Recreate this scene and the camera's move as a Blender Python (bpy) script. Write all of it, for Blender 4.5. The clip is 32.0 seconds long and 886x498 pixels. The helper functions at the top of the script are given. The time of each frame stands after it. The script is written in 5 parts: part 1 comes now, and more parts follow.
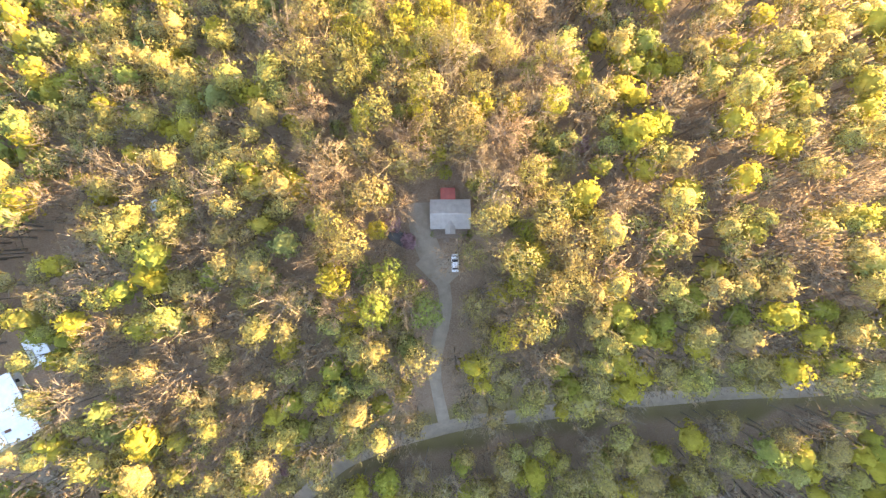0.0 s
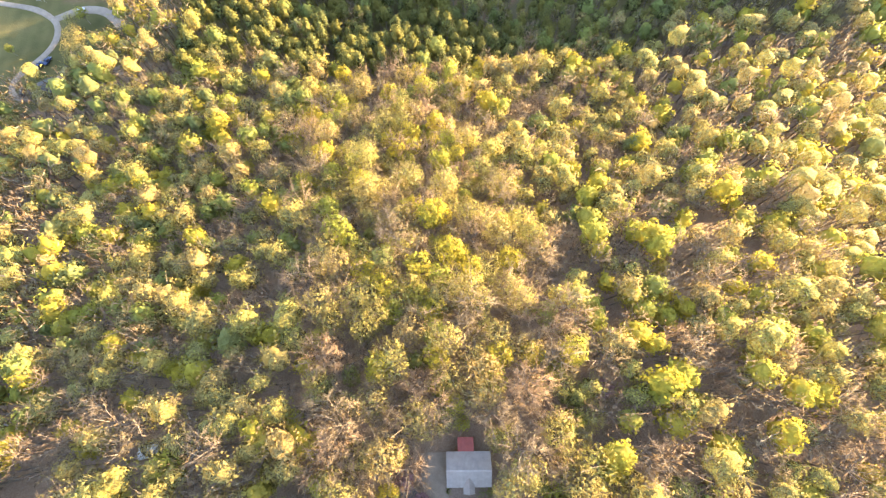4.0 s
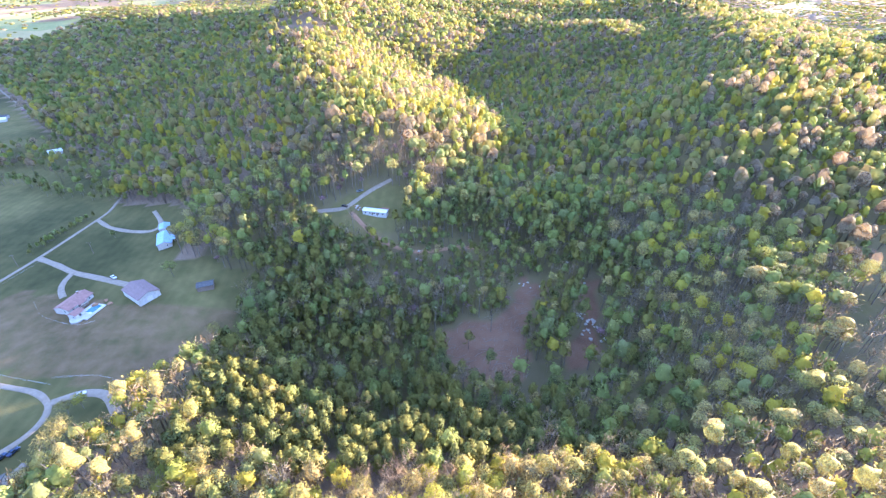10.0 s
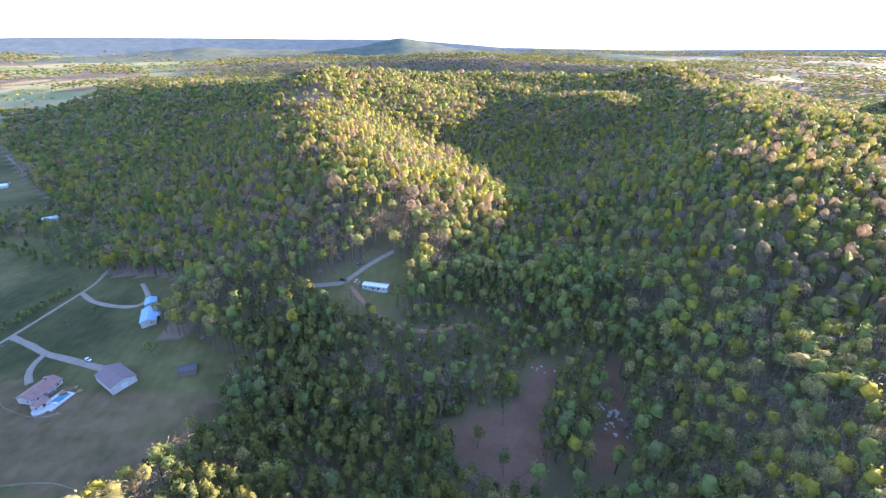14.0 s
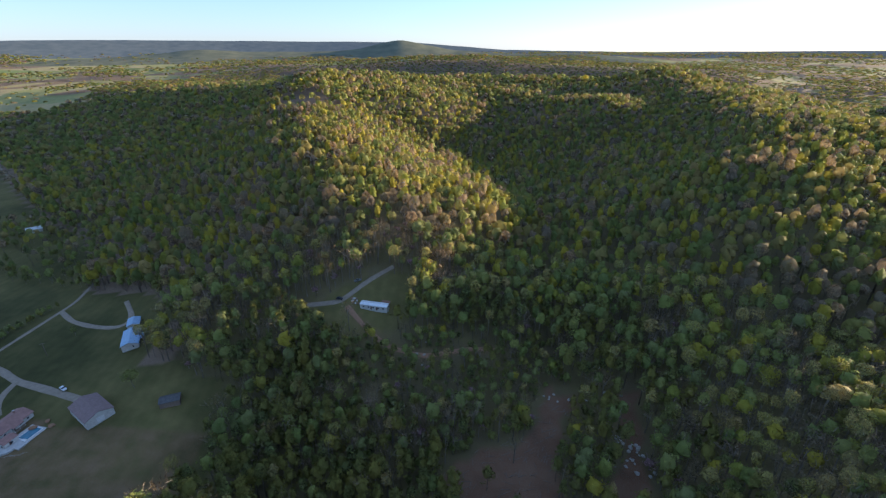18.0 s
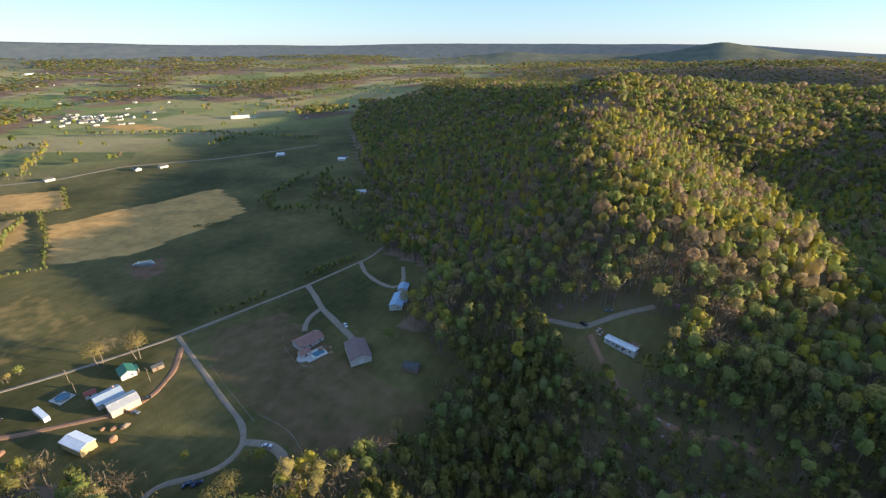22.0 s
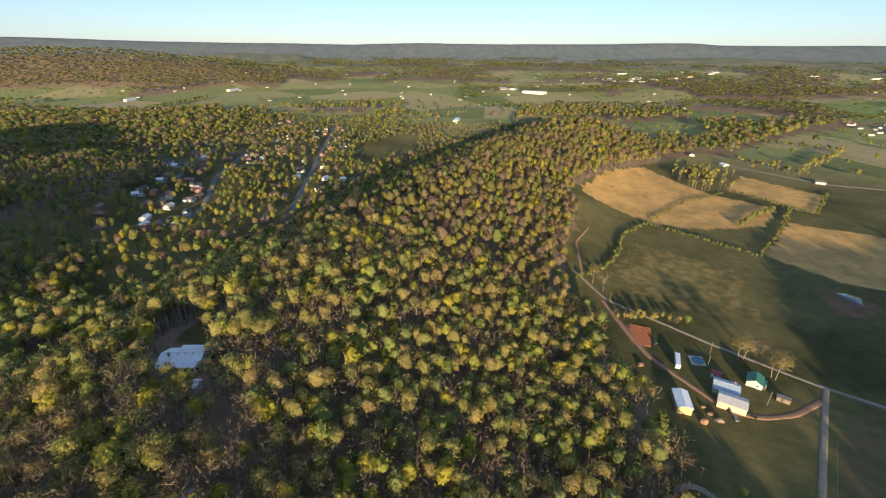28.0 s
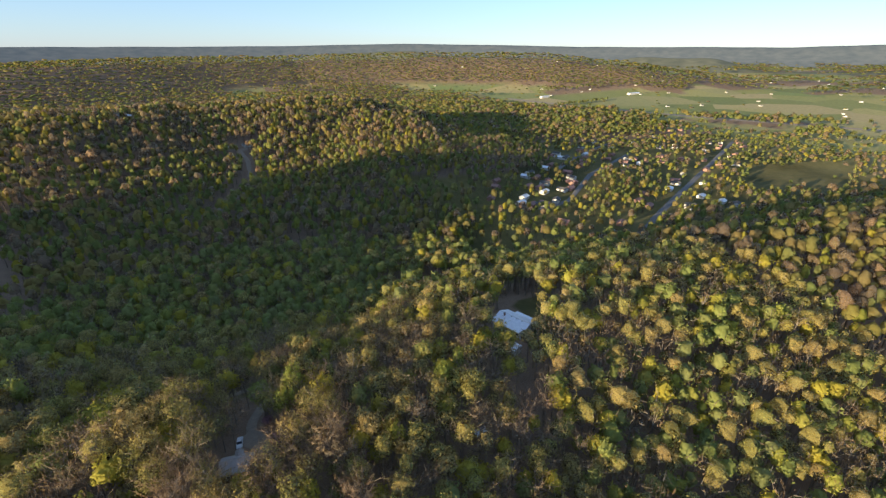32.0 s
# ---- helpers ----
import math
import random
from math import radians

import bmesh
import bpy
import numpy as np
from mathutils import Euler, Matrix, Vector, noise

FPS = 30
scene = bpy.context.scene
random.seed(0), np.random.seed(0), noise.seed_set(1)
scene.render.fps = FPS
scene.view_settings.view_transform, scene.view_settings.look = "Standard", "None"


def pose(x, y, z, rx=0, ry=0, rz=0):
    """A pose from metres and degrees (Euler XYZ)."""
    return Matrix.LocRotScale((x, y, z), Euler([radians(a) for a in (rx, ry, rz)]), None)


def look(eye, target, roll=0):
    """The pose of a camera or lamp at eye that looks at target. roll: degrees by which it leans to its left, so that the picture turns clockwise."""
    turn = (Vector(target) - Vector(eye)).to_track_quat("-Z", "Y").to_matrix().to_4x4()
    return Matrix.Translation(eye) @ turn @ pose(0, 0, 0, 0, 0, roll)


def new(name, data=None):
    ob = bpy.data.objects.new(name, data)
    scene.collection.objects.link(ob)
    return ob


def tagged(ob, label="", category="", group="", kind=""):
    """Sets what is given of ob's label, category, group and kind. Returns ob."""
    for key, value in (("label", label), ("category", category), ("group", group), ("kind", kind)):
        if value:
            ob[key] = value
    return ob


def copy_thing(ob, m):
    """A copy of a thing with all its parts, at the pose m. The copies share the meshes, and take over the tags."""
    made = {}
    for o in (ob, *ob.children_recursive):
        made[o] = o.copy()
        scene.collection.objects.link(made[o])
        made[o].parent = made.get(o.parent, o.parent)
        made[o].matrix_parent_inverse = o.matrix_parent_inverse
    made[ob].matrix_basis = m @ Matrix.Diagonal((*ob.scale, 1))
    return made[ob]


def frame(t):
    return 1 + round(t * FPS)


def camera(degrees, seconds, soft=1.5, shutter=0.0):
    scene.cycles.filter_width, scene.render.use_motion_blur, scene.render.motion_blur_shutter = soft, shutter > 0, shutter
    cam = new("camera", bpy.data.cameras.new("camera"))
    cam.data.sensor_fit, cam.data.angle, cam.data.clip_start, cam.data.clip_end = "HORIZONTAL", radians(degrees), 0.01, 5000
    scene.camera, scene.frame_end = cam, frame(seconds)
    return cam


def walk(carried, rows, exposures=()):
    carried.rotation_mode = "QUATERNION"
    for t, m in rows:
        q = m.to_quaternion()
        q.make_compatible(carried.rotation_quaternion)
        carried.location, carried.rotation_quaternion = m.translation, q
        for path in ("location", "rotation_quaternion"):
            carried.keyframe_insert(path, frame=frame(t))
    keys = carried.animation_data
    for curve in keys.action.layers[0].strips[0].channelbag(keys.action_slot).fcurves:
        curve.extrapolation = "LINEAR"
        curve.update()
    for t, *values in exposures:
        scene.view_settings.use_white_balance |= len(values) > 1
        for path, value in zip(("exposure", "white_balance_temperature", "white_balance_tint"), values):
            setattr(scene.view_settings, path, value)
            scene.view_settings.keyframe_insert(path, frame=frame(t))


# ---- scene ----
# The camera: a drone that flies level over a wooded ridge, tilts up, then turns on the spot.
cam = camera(89.3, 32.0, soft=1.3)
ROWS = [
    (0.0, 0.09, 0.15, 115.96, -1.43, 0.05, -0.39),
    (0.5, -0.42, 2.91, 115.83, -0.32, 0.06, -0.41),
    (1.0, -0.94, 5.62, 115.74, 0.98, 0.01, -0.36),
    (1.5, -1.47, 8.29, 115.69, 2.46, 0.01, -0.41),
    (2.0, -1.99, 10.93, 115.63, 4.87, -0.04, -0.50),
    (2.5, -2.49, 13.56, 115.59, 8.14, -0.04, -0.50),
    (3.0, -2.97, 16.23, 115.53, 11.36, -0.07, -0.62),
    (3.5, -3.42, 18.86, 115.42, 14.69, -0.08, -0.61),
    (5.5, -4.87, 29.19, 114.69, 28.20, -0.01, -0.74),
    (6.0, -5.25, 31.94, 114.54, 31.46, -0.01, -0.75),
    (6.5, -5.68, 34.77, 114.43, 34.77, -0.01, -0.79),
    (7.0, -6.09, 37.62, 114.39, 38.08, -0.05, -0.80),
    (7.5, -6.47, 40.46, 114.43, 41.34, -0.03, -0.81),
    (8.0, -6.85, 43.32, 114.52, 44.60, -0.05, -0.82),
    (8.5, -7.24, 46.23, 114.63, 47.92, -0.03, -0.77),
    (9.0, -7.63, 49.14, 114.76, 51.19, -0.01, -0.74),
    (9.5, -8.05, 51.96, 114.86, 54.47, -0.02, -0.79),
    (10.0, -8.45, 54.65, 114.89, 57.82, -0.01, -0.81),
    (10.5, -8.84, 57.15, 114.87, 59.92, -0.05, -0.81),
    (11.0, -9.18, 59.62, 114.86, 60.09, -0.06, -0.81),
    (11.5, -9.47, 62.15, 114.90, 60.10, -0.07, -0.77),
    (12.0, -9.77, 64.78, 114.99, 60.09, -0.02, -0.82),
    (12.5, -10.09, 67.53, 115.10, 60.08, -0.02, -0.83),
    (13.0, -10.42, 70.34, 115.20, 60.84, -0.04, -0.80),
    (13.5, -10.80, 73.13, 115.29, 63.42, -0.05, -0.78),
    (14.0, -11.20, 75.83, 115.36, 65.34, -0.07, -0.76),
    (14.5, -11.55, 78.49, 115.40, 65.51, -0.06, -0.74),
    (16.5, -12.72, 88.93, 115.45, 65.56, -0.05, -0.65),
    (17.0, -13.01, 91.50, 115.50, 65.56, -0.02, -0.61),
    (17.5, -13.31, 94.06, 115.55, 65.56, -0.03, -0.87),
    (18.0, -13.68, 96.59, 115.63, 65.56, -0.00, -0.97),
    (18.5, -14.12, 99.03, 115.74, 65.56, -0.03, -0.94),
    (19.0, -14.68, 101.38, 115.86, 65.59, -0.02, 0.50),
    (19.5, -15.39, 103.67, 115.96, 65.61, -0.07, 4.32),
    (20.0, -16.26, 105.95, 116.02, 65.63, -0.07, 9.97),
    (20.5, -17.31, 108.15, 116.09, 65.66, -0.07, 16.56),
    (21.0, -18.55, 110.26, 116.16, 65.70, -0.11, 22.79),
    (21.5, -19.98, 112.20, 116.20, 65.71, -0.06, 28.50),
    (22.0, -21.51, 113.84, 116.24, 65.83, -0.00, 33.48),
    (22.5, -22.96, 115.07, 116.29, 65.92, 0.02, 39.13),
    (23.0, -24.19, 115.89, 116.34, 65.91, -0.01, 45.95),
    (23.5, -25.12, 116.30, 116.37, 65.93, -0.02, 53.67),
    (24.0, -25.76, 116.41, 116.38, 65.94, -0.16, 61.35),
    (24.5, -26.16, 116.37, 116.39, 65.96, -0.18, 68.73),
    (25.0, -26.39, 116.29, 116.44, 65.97, -0.21, 75.92),
    (25.5, -26.48, 116.23, 116.55, 65.98, -0.25, 82.97),
    (27.5, -26.40, 116.15, 117.24, 66.03, -0.29, 110.10),
    (28.0, -26.34, 116.12, 117.37, 66.03, -0.28, 116.42),
    (28.5, -26.21, 116.12, 117.44, 66.13, -0.35, 122.80),
    (29.0, -26.04, 116.17, 117.47, 66.12, -0.36, 129.20),
    (29.5, -25.93, 116.23, 117.49, 66.17, -0.21, 135.49),
    (30.0, -25.91, 116.25, 117.49, 66.20, -0.19, 141.29),
    (30.5, -25.98, 116.21, 117.49, 66.25, -0.20, 146.72),
    (31.0, -26.13, 116.13, 117.51, 66.26, -0.17, 151.81),
    (31.5, -26.29, 116.02, 117.54, 66.31, -0.12, 156.98),
    (32.0, -26.46, 115.91, 117.58, 66.36, -0.04, 162.21),
]

EXPOSURES = [(0, 3.85, 6600, 16), (2, 3.72, 6500, 17), (3.5, 3.72, 6350, 18), (6, 3.88, 5700, 22), (9.5, 3.92, 4900, 27), (11, 3.48, 4800, 26), (13, 3.38, 4750, 24), (14.5, 2.8, 4850, 23), (16.5, 1.95, 5050, 17), (19, 1.66, 5250, 15), (21, 1.62, 5300, 14), (23, 1.65, 5350, 13), (28, 1.3, 5600, 13), (32, 1.5, 5500, 13)]
walk(cam, [(t, pose(x, y, z, rx, ry, rz)) for t, x, y, z, rx, ry, rz in ROWS], EXPOSURES)

# ---- evening light: a low sun over the added, unseen wooded hill to the east, clear sky ----
SUN_ELEV, SUN_DIR = 8.2, Vector((0.91, 0.41, 0.0)).normalized()
world = bpy.data.worlds.new("evening_sky")
scene.world = world
world.use_nodes = True
wt = world.node_tree
sky = wt.nodes.new("ShaderNodeTexSky")
sky.sky_type = "NISHITA"
sky.sun_disc = False
sky.sun_elevation = radians(SUN_ELEV)
sky.sun_rotation = math.atan2(SUN_DIR.x, SUN_DIR.y)
sky.air_density, sky.dust_density, sky.ozone_density = 0.9, 0.2, 2.0
sky_fill = wt.nodes.new("ShaderNodeMix")  # an even pale blue added over the whole sky to fill the shade
sky_fill.data_type, sky_fill.blend_type = "RGBA", "ADD"
sky_fill.inputs[0].default_value = 1.0
sky_fill.inputs[7].default_value = (1.66, 2.05, 2.6, 1)
wt.links.new(sky.outputs[0], sky_fill.inputs[6])
wt.links.new(sky_fill.outputs[2], wt.nodes["Background"].inputs[0])
wt.nodes["Background"].inputs[1].default_value = 0.05
sun = new("sun", bpy.data.lights.new("sun", "SUN"))
sun.data.energy, sun.data.angle, sun.data.color = 5.0, radians(0.6), (1.0, 0.73, 0.37)
sun_way = Vector((SUN_DIR.x, SUN_DIR.y, math.tan(radians(SUN_ELEV))))
sun.matrix_world = look(sun_way * 300, (0, 0, 0))

# ---- materials ----


def node_material(name, rough=0.9, metal=0.0, spec=0.25):
    m = bpy.data.materials.new(name)
    m.use_nodes = True
    b = m.node_tree.nodes["Principled BSDF"]
    b.inputs["Roughness"].default_value, b.inputs["Metallic"].default_value = rough, metal
    b.inputs["Specular IOR Level"].default_value = spec
    return m, m.node_tree, b


def noise_node(nt, scale, detail=4.0, coords="Object", rough=0.55):
    tc = nt.nodes.new("ShaderNodeTexCoord")
    n = nt.nodes.new("ShaderNodeTexNoise")
    n.inputs["Scale"].default_value, n.inputs["Detail"].default_value, n.inputs["Roughness"].default_value = scale, detail, rough
    nt.links.new(tc.outputs[coords], n.inputs["Vector"])
    return n.outputs["Fac"]


def ramp_node(nt, fac, stops):
    r = nt.nodes.new("ShaderNodeValToRGB")
    el = r.color_ramp.elements
    while len(el) < len(stops):
        el.new(0.5)
    for e, (p, c) in zip(el, stops):
        e.position, e.color = p, (*c, 1)
    nt.links.new(fac, r.inputs[0])
    return r.outputs[0]


def mix_node(nt, fac, a, b, kind="MIX"):
    m = nt.nodes.new("ShaderNodeMix")
    m.data_type, m.blend_type = "RGBA", kind
    for sock, v in ((m.inputs[0], fac), (m.inputs[6], a), (m.inputs[7], b)):
        if isinstance(v, (int, float)):
            sock.default_value = v
        elif isinstance(v, tuple):
            sock.default_value = (*v, 1)
        else:
            nt.links.new(v, sock)
    return m.outputs[2]


def math_node(nt, op, a, b=None):
    m = nt.nodes.new("ShaderNodeMath")
    m.operation = op
    for i, v in enumerate((a, b)):
        if v is None:
            continue
        if isinstance(v, (int, float)):
            m.inputs[i].default_value = v
        else:
            nt.links.new(v, m.inputs[i])
    return m.outputs[0]


def bump_node(nt, b, height, strength, distance):
    n = nt.nodes.new("ShaderNodeBump")
    n.inputs["Strength"].default_value, n.inputs["Distance"].default_value = strength, distance
    nt.links.new(height, n.inputs["Height"])
    nt.links.new(n.outputs[0], b.inputs["Normal"])


def worn(name, base, dark, scale=1.5, rough=0.85, metal=0.0, bump=0.2, spec=0.25):
    """A surface of one colour, with stains at two scales and fine relief."""
    m, nt, b = node_material(name, rough, metal, spec)
    big, fine = noise_node(nt, scale, 3), noise_node(nt, scale * 9, 5)
    c = mix_node(nt, ramp_node(nt, big, ((0.35, (0, 0, 0)), (0.7, (1, 1, 1)))), dark, base)
    c = mix_node(nt, 0.35, c, ramp_node(nt, fine, ((0.3, dark), (0.65, base))))
    nt.links.new(c, b.inputs["Base Color"])
    bump_node(nt, b, fine, bump, 0.05)
    return m


def ribbed(name, base, dark, pitch, rough=0.45, metal=0.3, axis="X"):
    """Sheet metal or siding with raised ribs along one axis and weather streaks."""
    m, nt, b = node_material(name, rough, metal, 0.4)
    tc = nt.nodes.new("ShaderNodeTexCoord")
    w = nt.nodes.new("ShaderNodeTexWave")
    w.bands_direction = axis
    w.inputs["Scale"].default_value = 0.314 / pitch
    nt.links.new(tc.outputs["Object"], w.inputs["Vector"])
    big = noise_node(nt, 0.8, 4)
    c = mix_node(nt, ramp_node(nt, big, ((0.3, (0, 0, 0)), (0.75, (1, 1, 1)))), dark, base)
    c = mix_node(nt, 0.22, c, ramp_node(nt, w.outputs["Fac"], ((0.0, dark), (0.5, base))), "MIX")
    nt.links.new(c, b.inputs["Base Color"])
    bump_node(nt, b, w.outputs["Fac"], 0.5, 0.04)
    return m


def foliage(name, stops, through_light=0.35, grain=0.28, fine=4.0, sheer=0.0):
    """Leaves or needles: each tree takes its own hue from the ramp; clumps vary a little round it."""
    m, nt, b = node_material(name, 0.7, 0.0, 0.15)
    at = nt.nodes.new("ShaderNodeAttribute")
    at.attribute_name = "tint"
    info = nt.nodes.new("ShaderNodeObjectInfo")
    geo = nt.nodes.new("ShaderNodeNewGeometry")
    t = math_node(nt, "FRACT", math_node(nt, "ADD", at.outputs["Fac"], info.outputs["Random"]))
    isle = math_node(nt, "MULTIPLY", math_node(nt, "SUBTRACT", geo.outputs["Random Per Island"], 0.5), 0.06)
    c = ramp_node(nt, math_node(nt, "ADD", t, isle), stops)
    shade = ramp_node(nt, geo.outputs["Random Per Island"], ((0.0, (1 - grain,) * 3), (1.0, (1 + 0.3 * grain,) * 3)))
    c = mix_node(nt, 1.0, c, shade, "MULTIPLY")
    tuft = noise_node(nt, 0.45 * fine, 4.0, rough=0.7)
    c = mix_node(nt, 1.0, c, ramp_node(nt, tuft, ((0.3, (0.78,) * 3), (0.7, (1.14,) * 3))), "MULTIPLY")
    nt.links.new(c, b.inputs["Base Color"])
    bump_node(nt, b, tuft, 0.5, 1.4 / fine)
    tr = nt.nodes.new("ShaderNodeBsdfTranslucent")
    nt.links.new(c, tr.inputs[0])
    ms = nt.nodes.new("ShaderNodeMixShader")
    ms.inputs[0].default_value = through_light
    nt.links.new(b.outputs[0], ms.inputs[1])
    nt.links.new(tr.outputs[0], ms.inputs[2])
    last = ms.outputs[0]
    if sheer:  # a haze of fine twigs that lets part of the light through
        gap = nt.nodes.new("ShaderNodeMixShader")
        gap.inputs[0].default_value = sheer
        nt.links.new(last, gap.inputs[1])
        nt.links.new(nt.nodes.new("ShaderNodeBsdfTransparent").outputs[0], gap.inputs[2])
        last = gap.outputs[0]
    nt.links.new(last, nt.nodes["Material Output"].inputs[0])
    return m


BARK = worn("grey_bark", (0.240, 0.205, 0.162), (0.150, 0.126, 0.100), 1.2, 0.95)
HUES = {  # each tree picks a place on its kind's ramp
    "bare": ((0.0, (0.295, 0.222, 0.138)), (0.3, (0.340, 0.258, 0.150)), (0.55, (0.350, 0.236, 0.138)), (0.8, (0.268, 0.216, 0.150)), (1.0, (0.310, 0.242, 0.132))),
    "budding": ((0.0, (0.352, 0.288, 0.098)), (0.25, (0.362, 0.322, 0.080)), (0.5, (0.380, 0.282, 0.108)), (0.75, (0.312, 0.302, 0.080)), (1.0, (0.338, 0.268, 0.102))),
    "leafing": ((0.0, (0.415, 0.362, 0.052)), (0.3, (0.450, 0.385, 0.046)), (0.6, (0.350, 0.345, 0.056)), (0.85, (0.285, 0.310, 0.058)), (1.0, (0.390, 0.335, 0.064))),
    "green": ((0.0, (0.185, 0.225, 0.066)), (0.35, (0.272, 0.304, 0.074)), (0.65, (0.215, 0.232, 0.086)), (1.0, (0.315, 0.325, 0.082))),
    "pine": ((0.0, (0.155, 0.155, 0.038)), (0.4, (0.210, 0.190, 0.040)), (0.7, (0.118, 0.134, 0.042)), (1.0, (0.175, 0.168, 0.040))),
    "redbud": ((0.0, (0.34, 0.20, 0.22)), (1.0, (0.42, 0.27, 0.29))),
}
LEAF_NAME = {"bare": "bare_twigs_and_buds", "budding": "budding_leaves", "leafing": "young_spring_leaves", "green": "green_leaves", "pine": "pine_needles", "redbud": "redbud_blossom"}
THROUGH = {"bare": 0.22, "budding": 0.3, "leafing": 0.36, "green": 0.34, "pine": 0.18, "redbud": 0.3}
NEAR_LEAF = {k: foliage(LEAF_NAME[k], HUES[k], THROUGH[k] + 0.1, 0.16, 3.0) for k in HUES}
TWIG_HAZE = {k: foliage(LEAF_NAME[k] + "_within", HUES[k], THROUGH[k], 0.1, 3.0, {"bare": 0.62, "budding": 0.42, "leafing": 0.2, "green": 0.2, "pine": 0.25, "redbud": 0.4}[k]) for k in HUES}
FAR_LEAF = {k: foliage(LEAF_NAME[k] + "_far", HUES[k], THROUGH[k] + 0.1, 0.15, 1.1, {"bare": 0.2, "budding": 0.12}.get(k, 0.0)) for k in HUES}
CANOPY = {k: foliage(LEAF_NAME[k] + "_canopy", HUES[k], 0.52, 0.12, 1.1, {"bare": 0.42, "budding": 0.34, "pine": 0.15}.get(k, 0.24)) for k in HUES}
GRAVEL = worn("pale_gravel", (0.300, 0.250, 0.190), (0.205, 0.168, 0.125), 0.5, 0.95, bump=0.5)
DIRT = worn("red_dirt_track", (0.33, 0.200, 0.122), (0.24, 0.138, 0.080), 0.4, 0.95, bump=0.5)
ASPHALT = worn("worn_asphalt", (0.180, 0.176, 0.169), (0.112, 0.112, 0.109), 0.4, 0.95, bump=0.4)

# ---- the lie of the land ----
BASE = -52.0


def ridge_height(x, y, crest, wide):
    """Height over the valley floor of one ridge: crest is a line of (x, y, height), wide its spread."""
    best = np.zeros_like(x)
    for (ax, ay, ah), (bx, by, bh) in zip(crest, crest[1:]):
        dx, dy = bx - ax, by - ay
        s = np.clip(((x - ax) * dx + (y - ay) * dy) / (dx * dx + dy * dy), 0, 1)
        d2 = (x - ax - s * dx) ** 2 + (y - ay - s * dy) ** 2
        best = np.maximum(best, (ah + s * (bh - ah)) * np.exp(-0.5 * d2 / wide ** 2))
    return best


RIDGES = [
    # its high east end is never in view: added to shade the hollow and village
    ([(650, -130, 172), (430, -85, 160), (290, -60, 60), (220, -40, 57), (150, -18, 51), (60, 6, 53), (0, 8, 54), (-110, -40, 51), (-300, -70, 47), (-600, -70, 46), (-850, -30, 48), (-980, 0, 20)], 69),
    ([(-62, 414, 25), (-68, 440, 46), (-95, 525, 54), (-140, 600, 62), (-200, 800, 78), (-230, 1000, 86), (60, 1250, 80), (500, 1150, 84)], 95),
    ([(-230, 1000, 86), (-500, 1250, 66), (-950, 1650, 26)], 170),
    ([(-70, 440, 40), (5, 462, 36)], 60),
    ([(95, 60, 30), (145, 150, 14), (190, 212, 22)], 48),
    ([(200, 300, 6), (210, 345, 26), (236, 412, 53), (300, 470, 66), (420, 620, 67), (490, 900, 74), (500, 1150, 80)], 105),
    ([(400, 330, 40), (520, 500, 52), (620, 760, 58), (650, 1100, 66)], 130),
    # an unseen hill, added east of the valley to shade the fields and clearing
    ([(620, 340, 86), (650, 470, 90), (715, 640, 92), (800, 810, 88)], 75),
    ([(-60, 960, 70), (40, 1015, 60), (110, 1070, 62), (200, 1000, 58), (300, 930, 66)], 110),
    ([(-110, 1090, 52), (40, 1150, 50), (260, 1110, 52)], 110),
    ([(-260, -560, 34), (-110, -800, 76), (150, -720, 78), (420, -520, 84), (800, -300, 80)], 140),
    ([(420, 620, 56), (800, 400, 48), (800, -300, 70)], 140),
    ([(-1565, -1854, 66), (-1276, -2049, 96), (-881, -2233, 108), (-460, -2346, 102), (-26, -2384, 92), (500, -2150, 98), (1000, -1700, 84)], 215),
    ([(-700, 2450, 40), (-200, 2400, 66), (150, 2350, 80), (520, 2250, 60), (1000, 1950, 50)], 190),
    ([(-1500, -1900, 40), (-1150, -2350, 80)], 170),
]
EYE_Z = 117.4


def true_reach(d):
    """Beyond 1.4 km the plain is drawn in: the true distance of what stands d metres from the turning point."""
    return d * (1 + 1.25 * (np.clip(d - 1400, 0, None) / 3000.0) ** 1.4)


def drawn_in(x, y):
    """Where a far thing of the true plan stands, and its scale."""
    d = math.hypot(x + 26, y - 116)
    table = np.linspace(0, 5000, 400)
    k = float(np.interp(d, true_reach(table), table)) / d
    return -26 + (x + 26) * k, 116 + (y - 116) * k, k


def smooth_noise(x, y, size, seed):
    """Slow value noise in -1..1 over the plan."""
    rng = np.random.RandomState(seed)
    table = rng.rand(64, 64) * 2 - 1
    u, v = x / size + 1000.37, y / size + 1000.71
    i, j = np.floor(u).astype(int), np.floor(v).astype(int)
    a, b = u - i, v - j
    a, b = a * a * (3 - 2 * a), b * b * (3 - 2 * b)
    p, q, r, s = (table[i % 64, j % 64], table[(i + 1) % 64, j % 64], table[i % 64, (j + 1) % 64], table[(i + 1) % 64, (j + 1) % 64])
    return (p * (1 - a) + q * a) * (1 - b) + (r * (1 - a) + s * a) * b


GULLY = [(75, 232), (20, 208), (-45, 214), (-95, 250)]  # the low ground below the pines


def line_distance(x, y, pts):
    d = np.full(np.shape(x), 1e9)
    for (ax, ay), (bx, by) in zip(pts, pts[1:]):
        dx, dy = bx - ax, by - ay
        s = np.clip(((x - ax) * dx + (y - ay) * dy) / max(dx * dx + dy * dy, 1e-6), 0, 1)
        d = np.minimum(d, np.hypot(x - ax - s * dx, y - ay - s * dy))
    return d


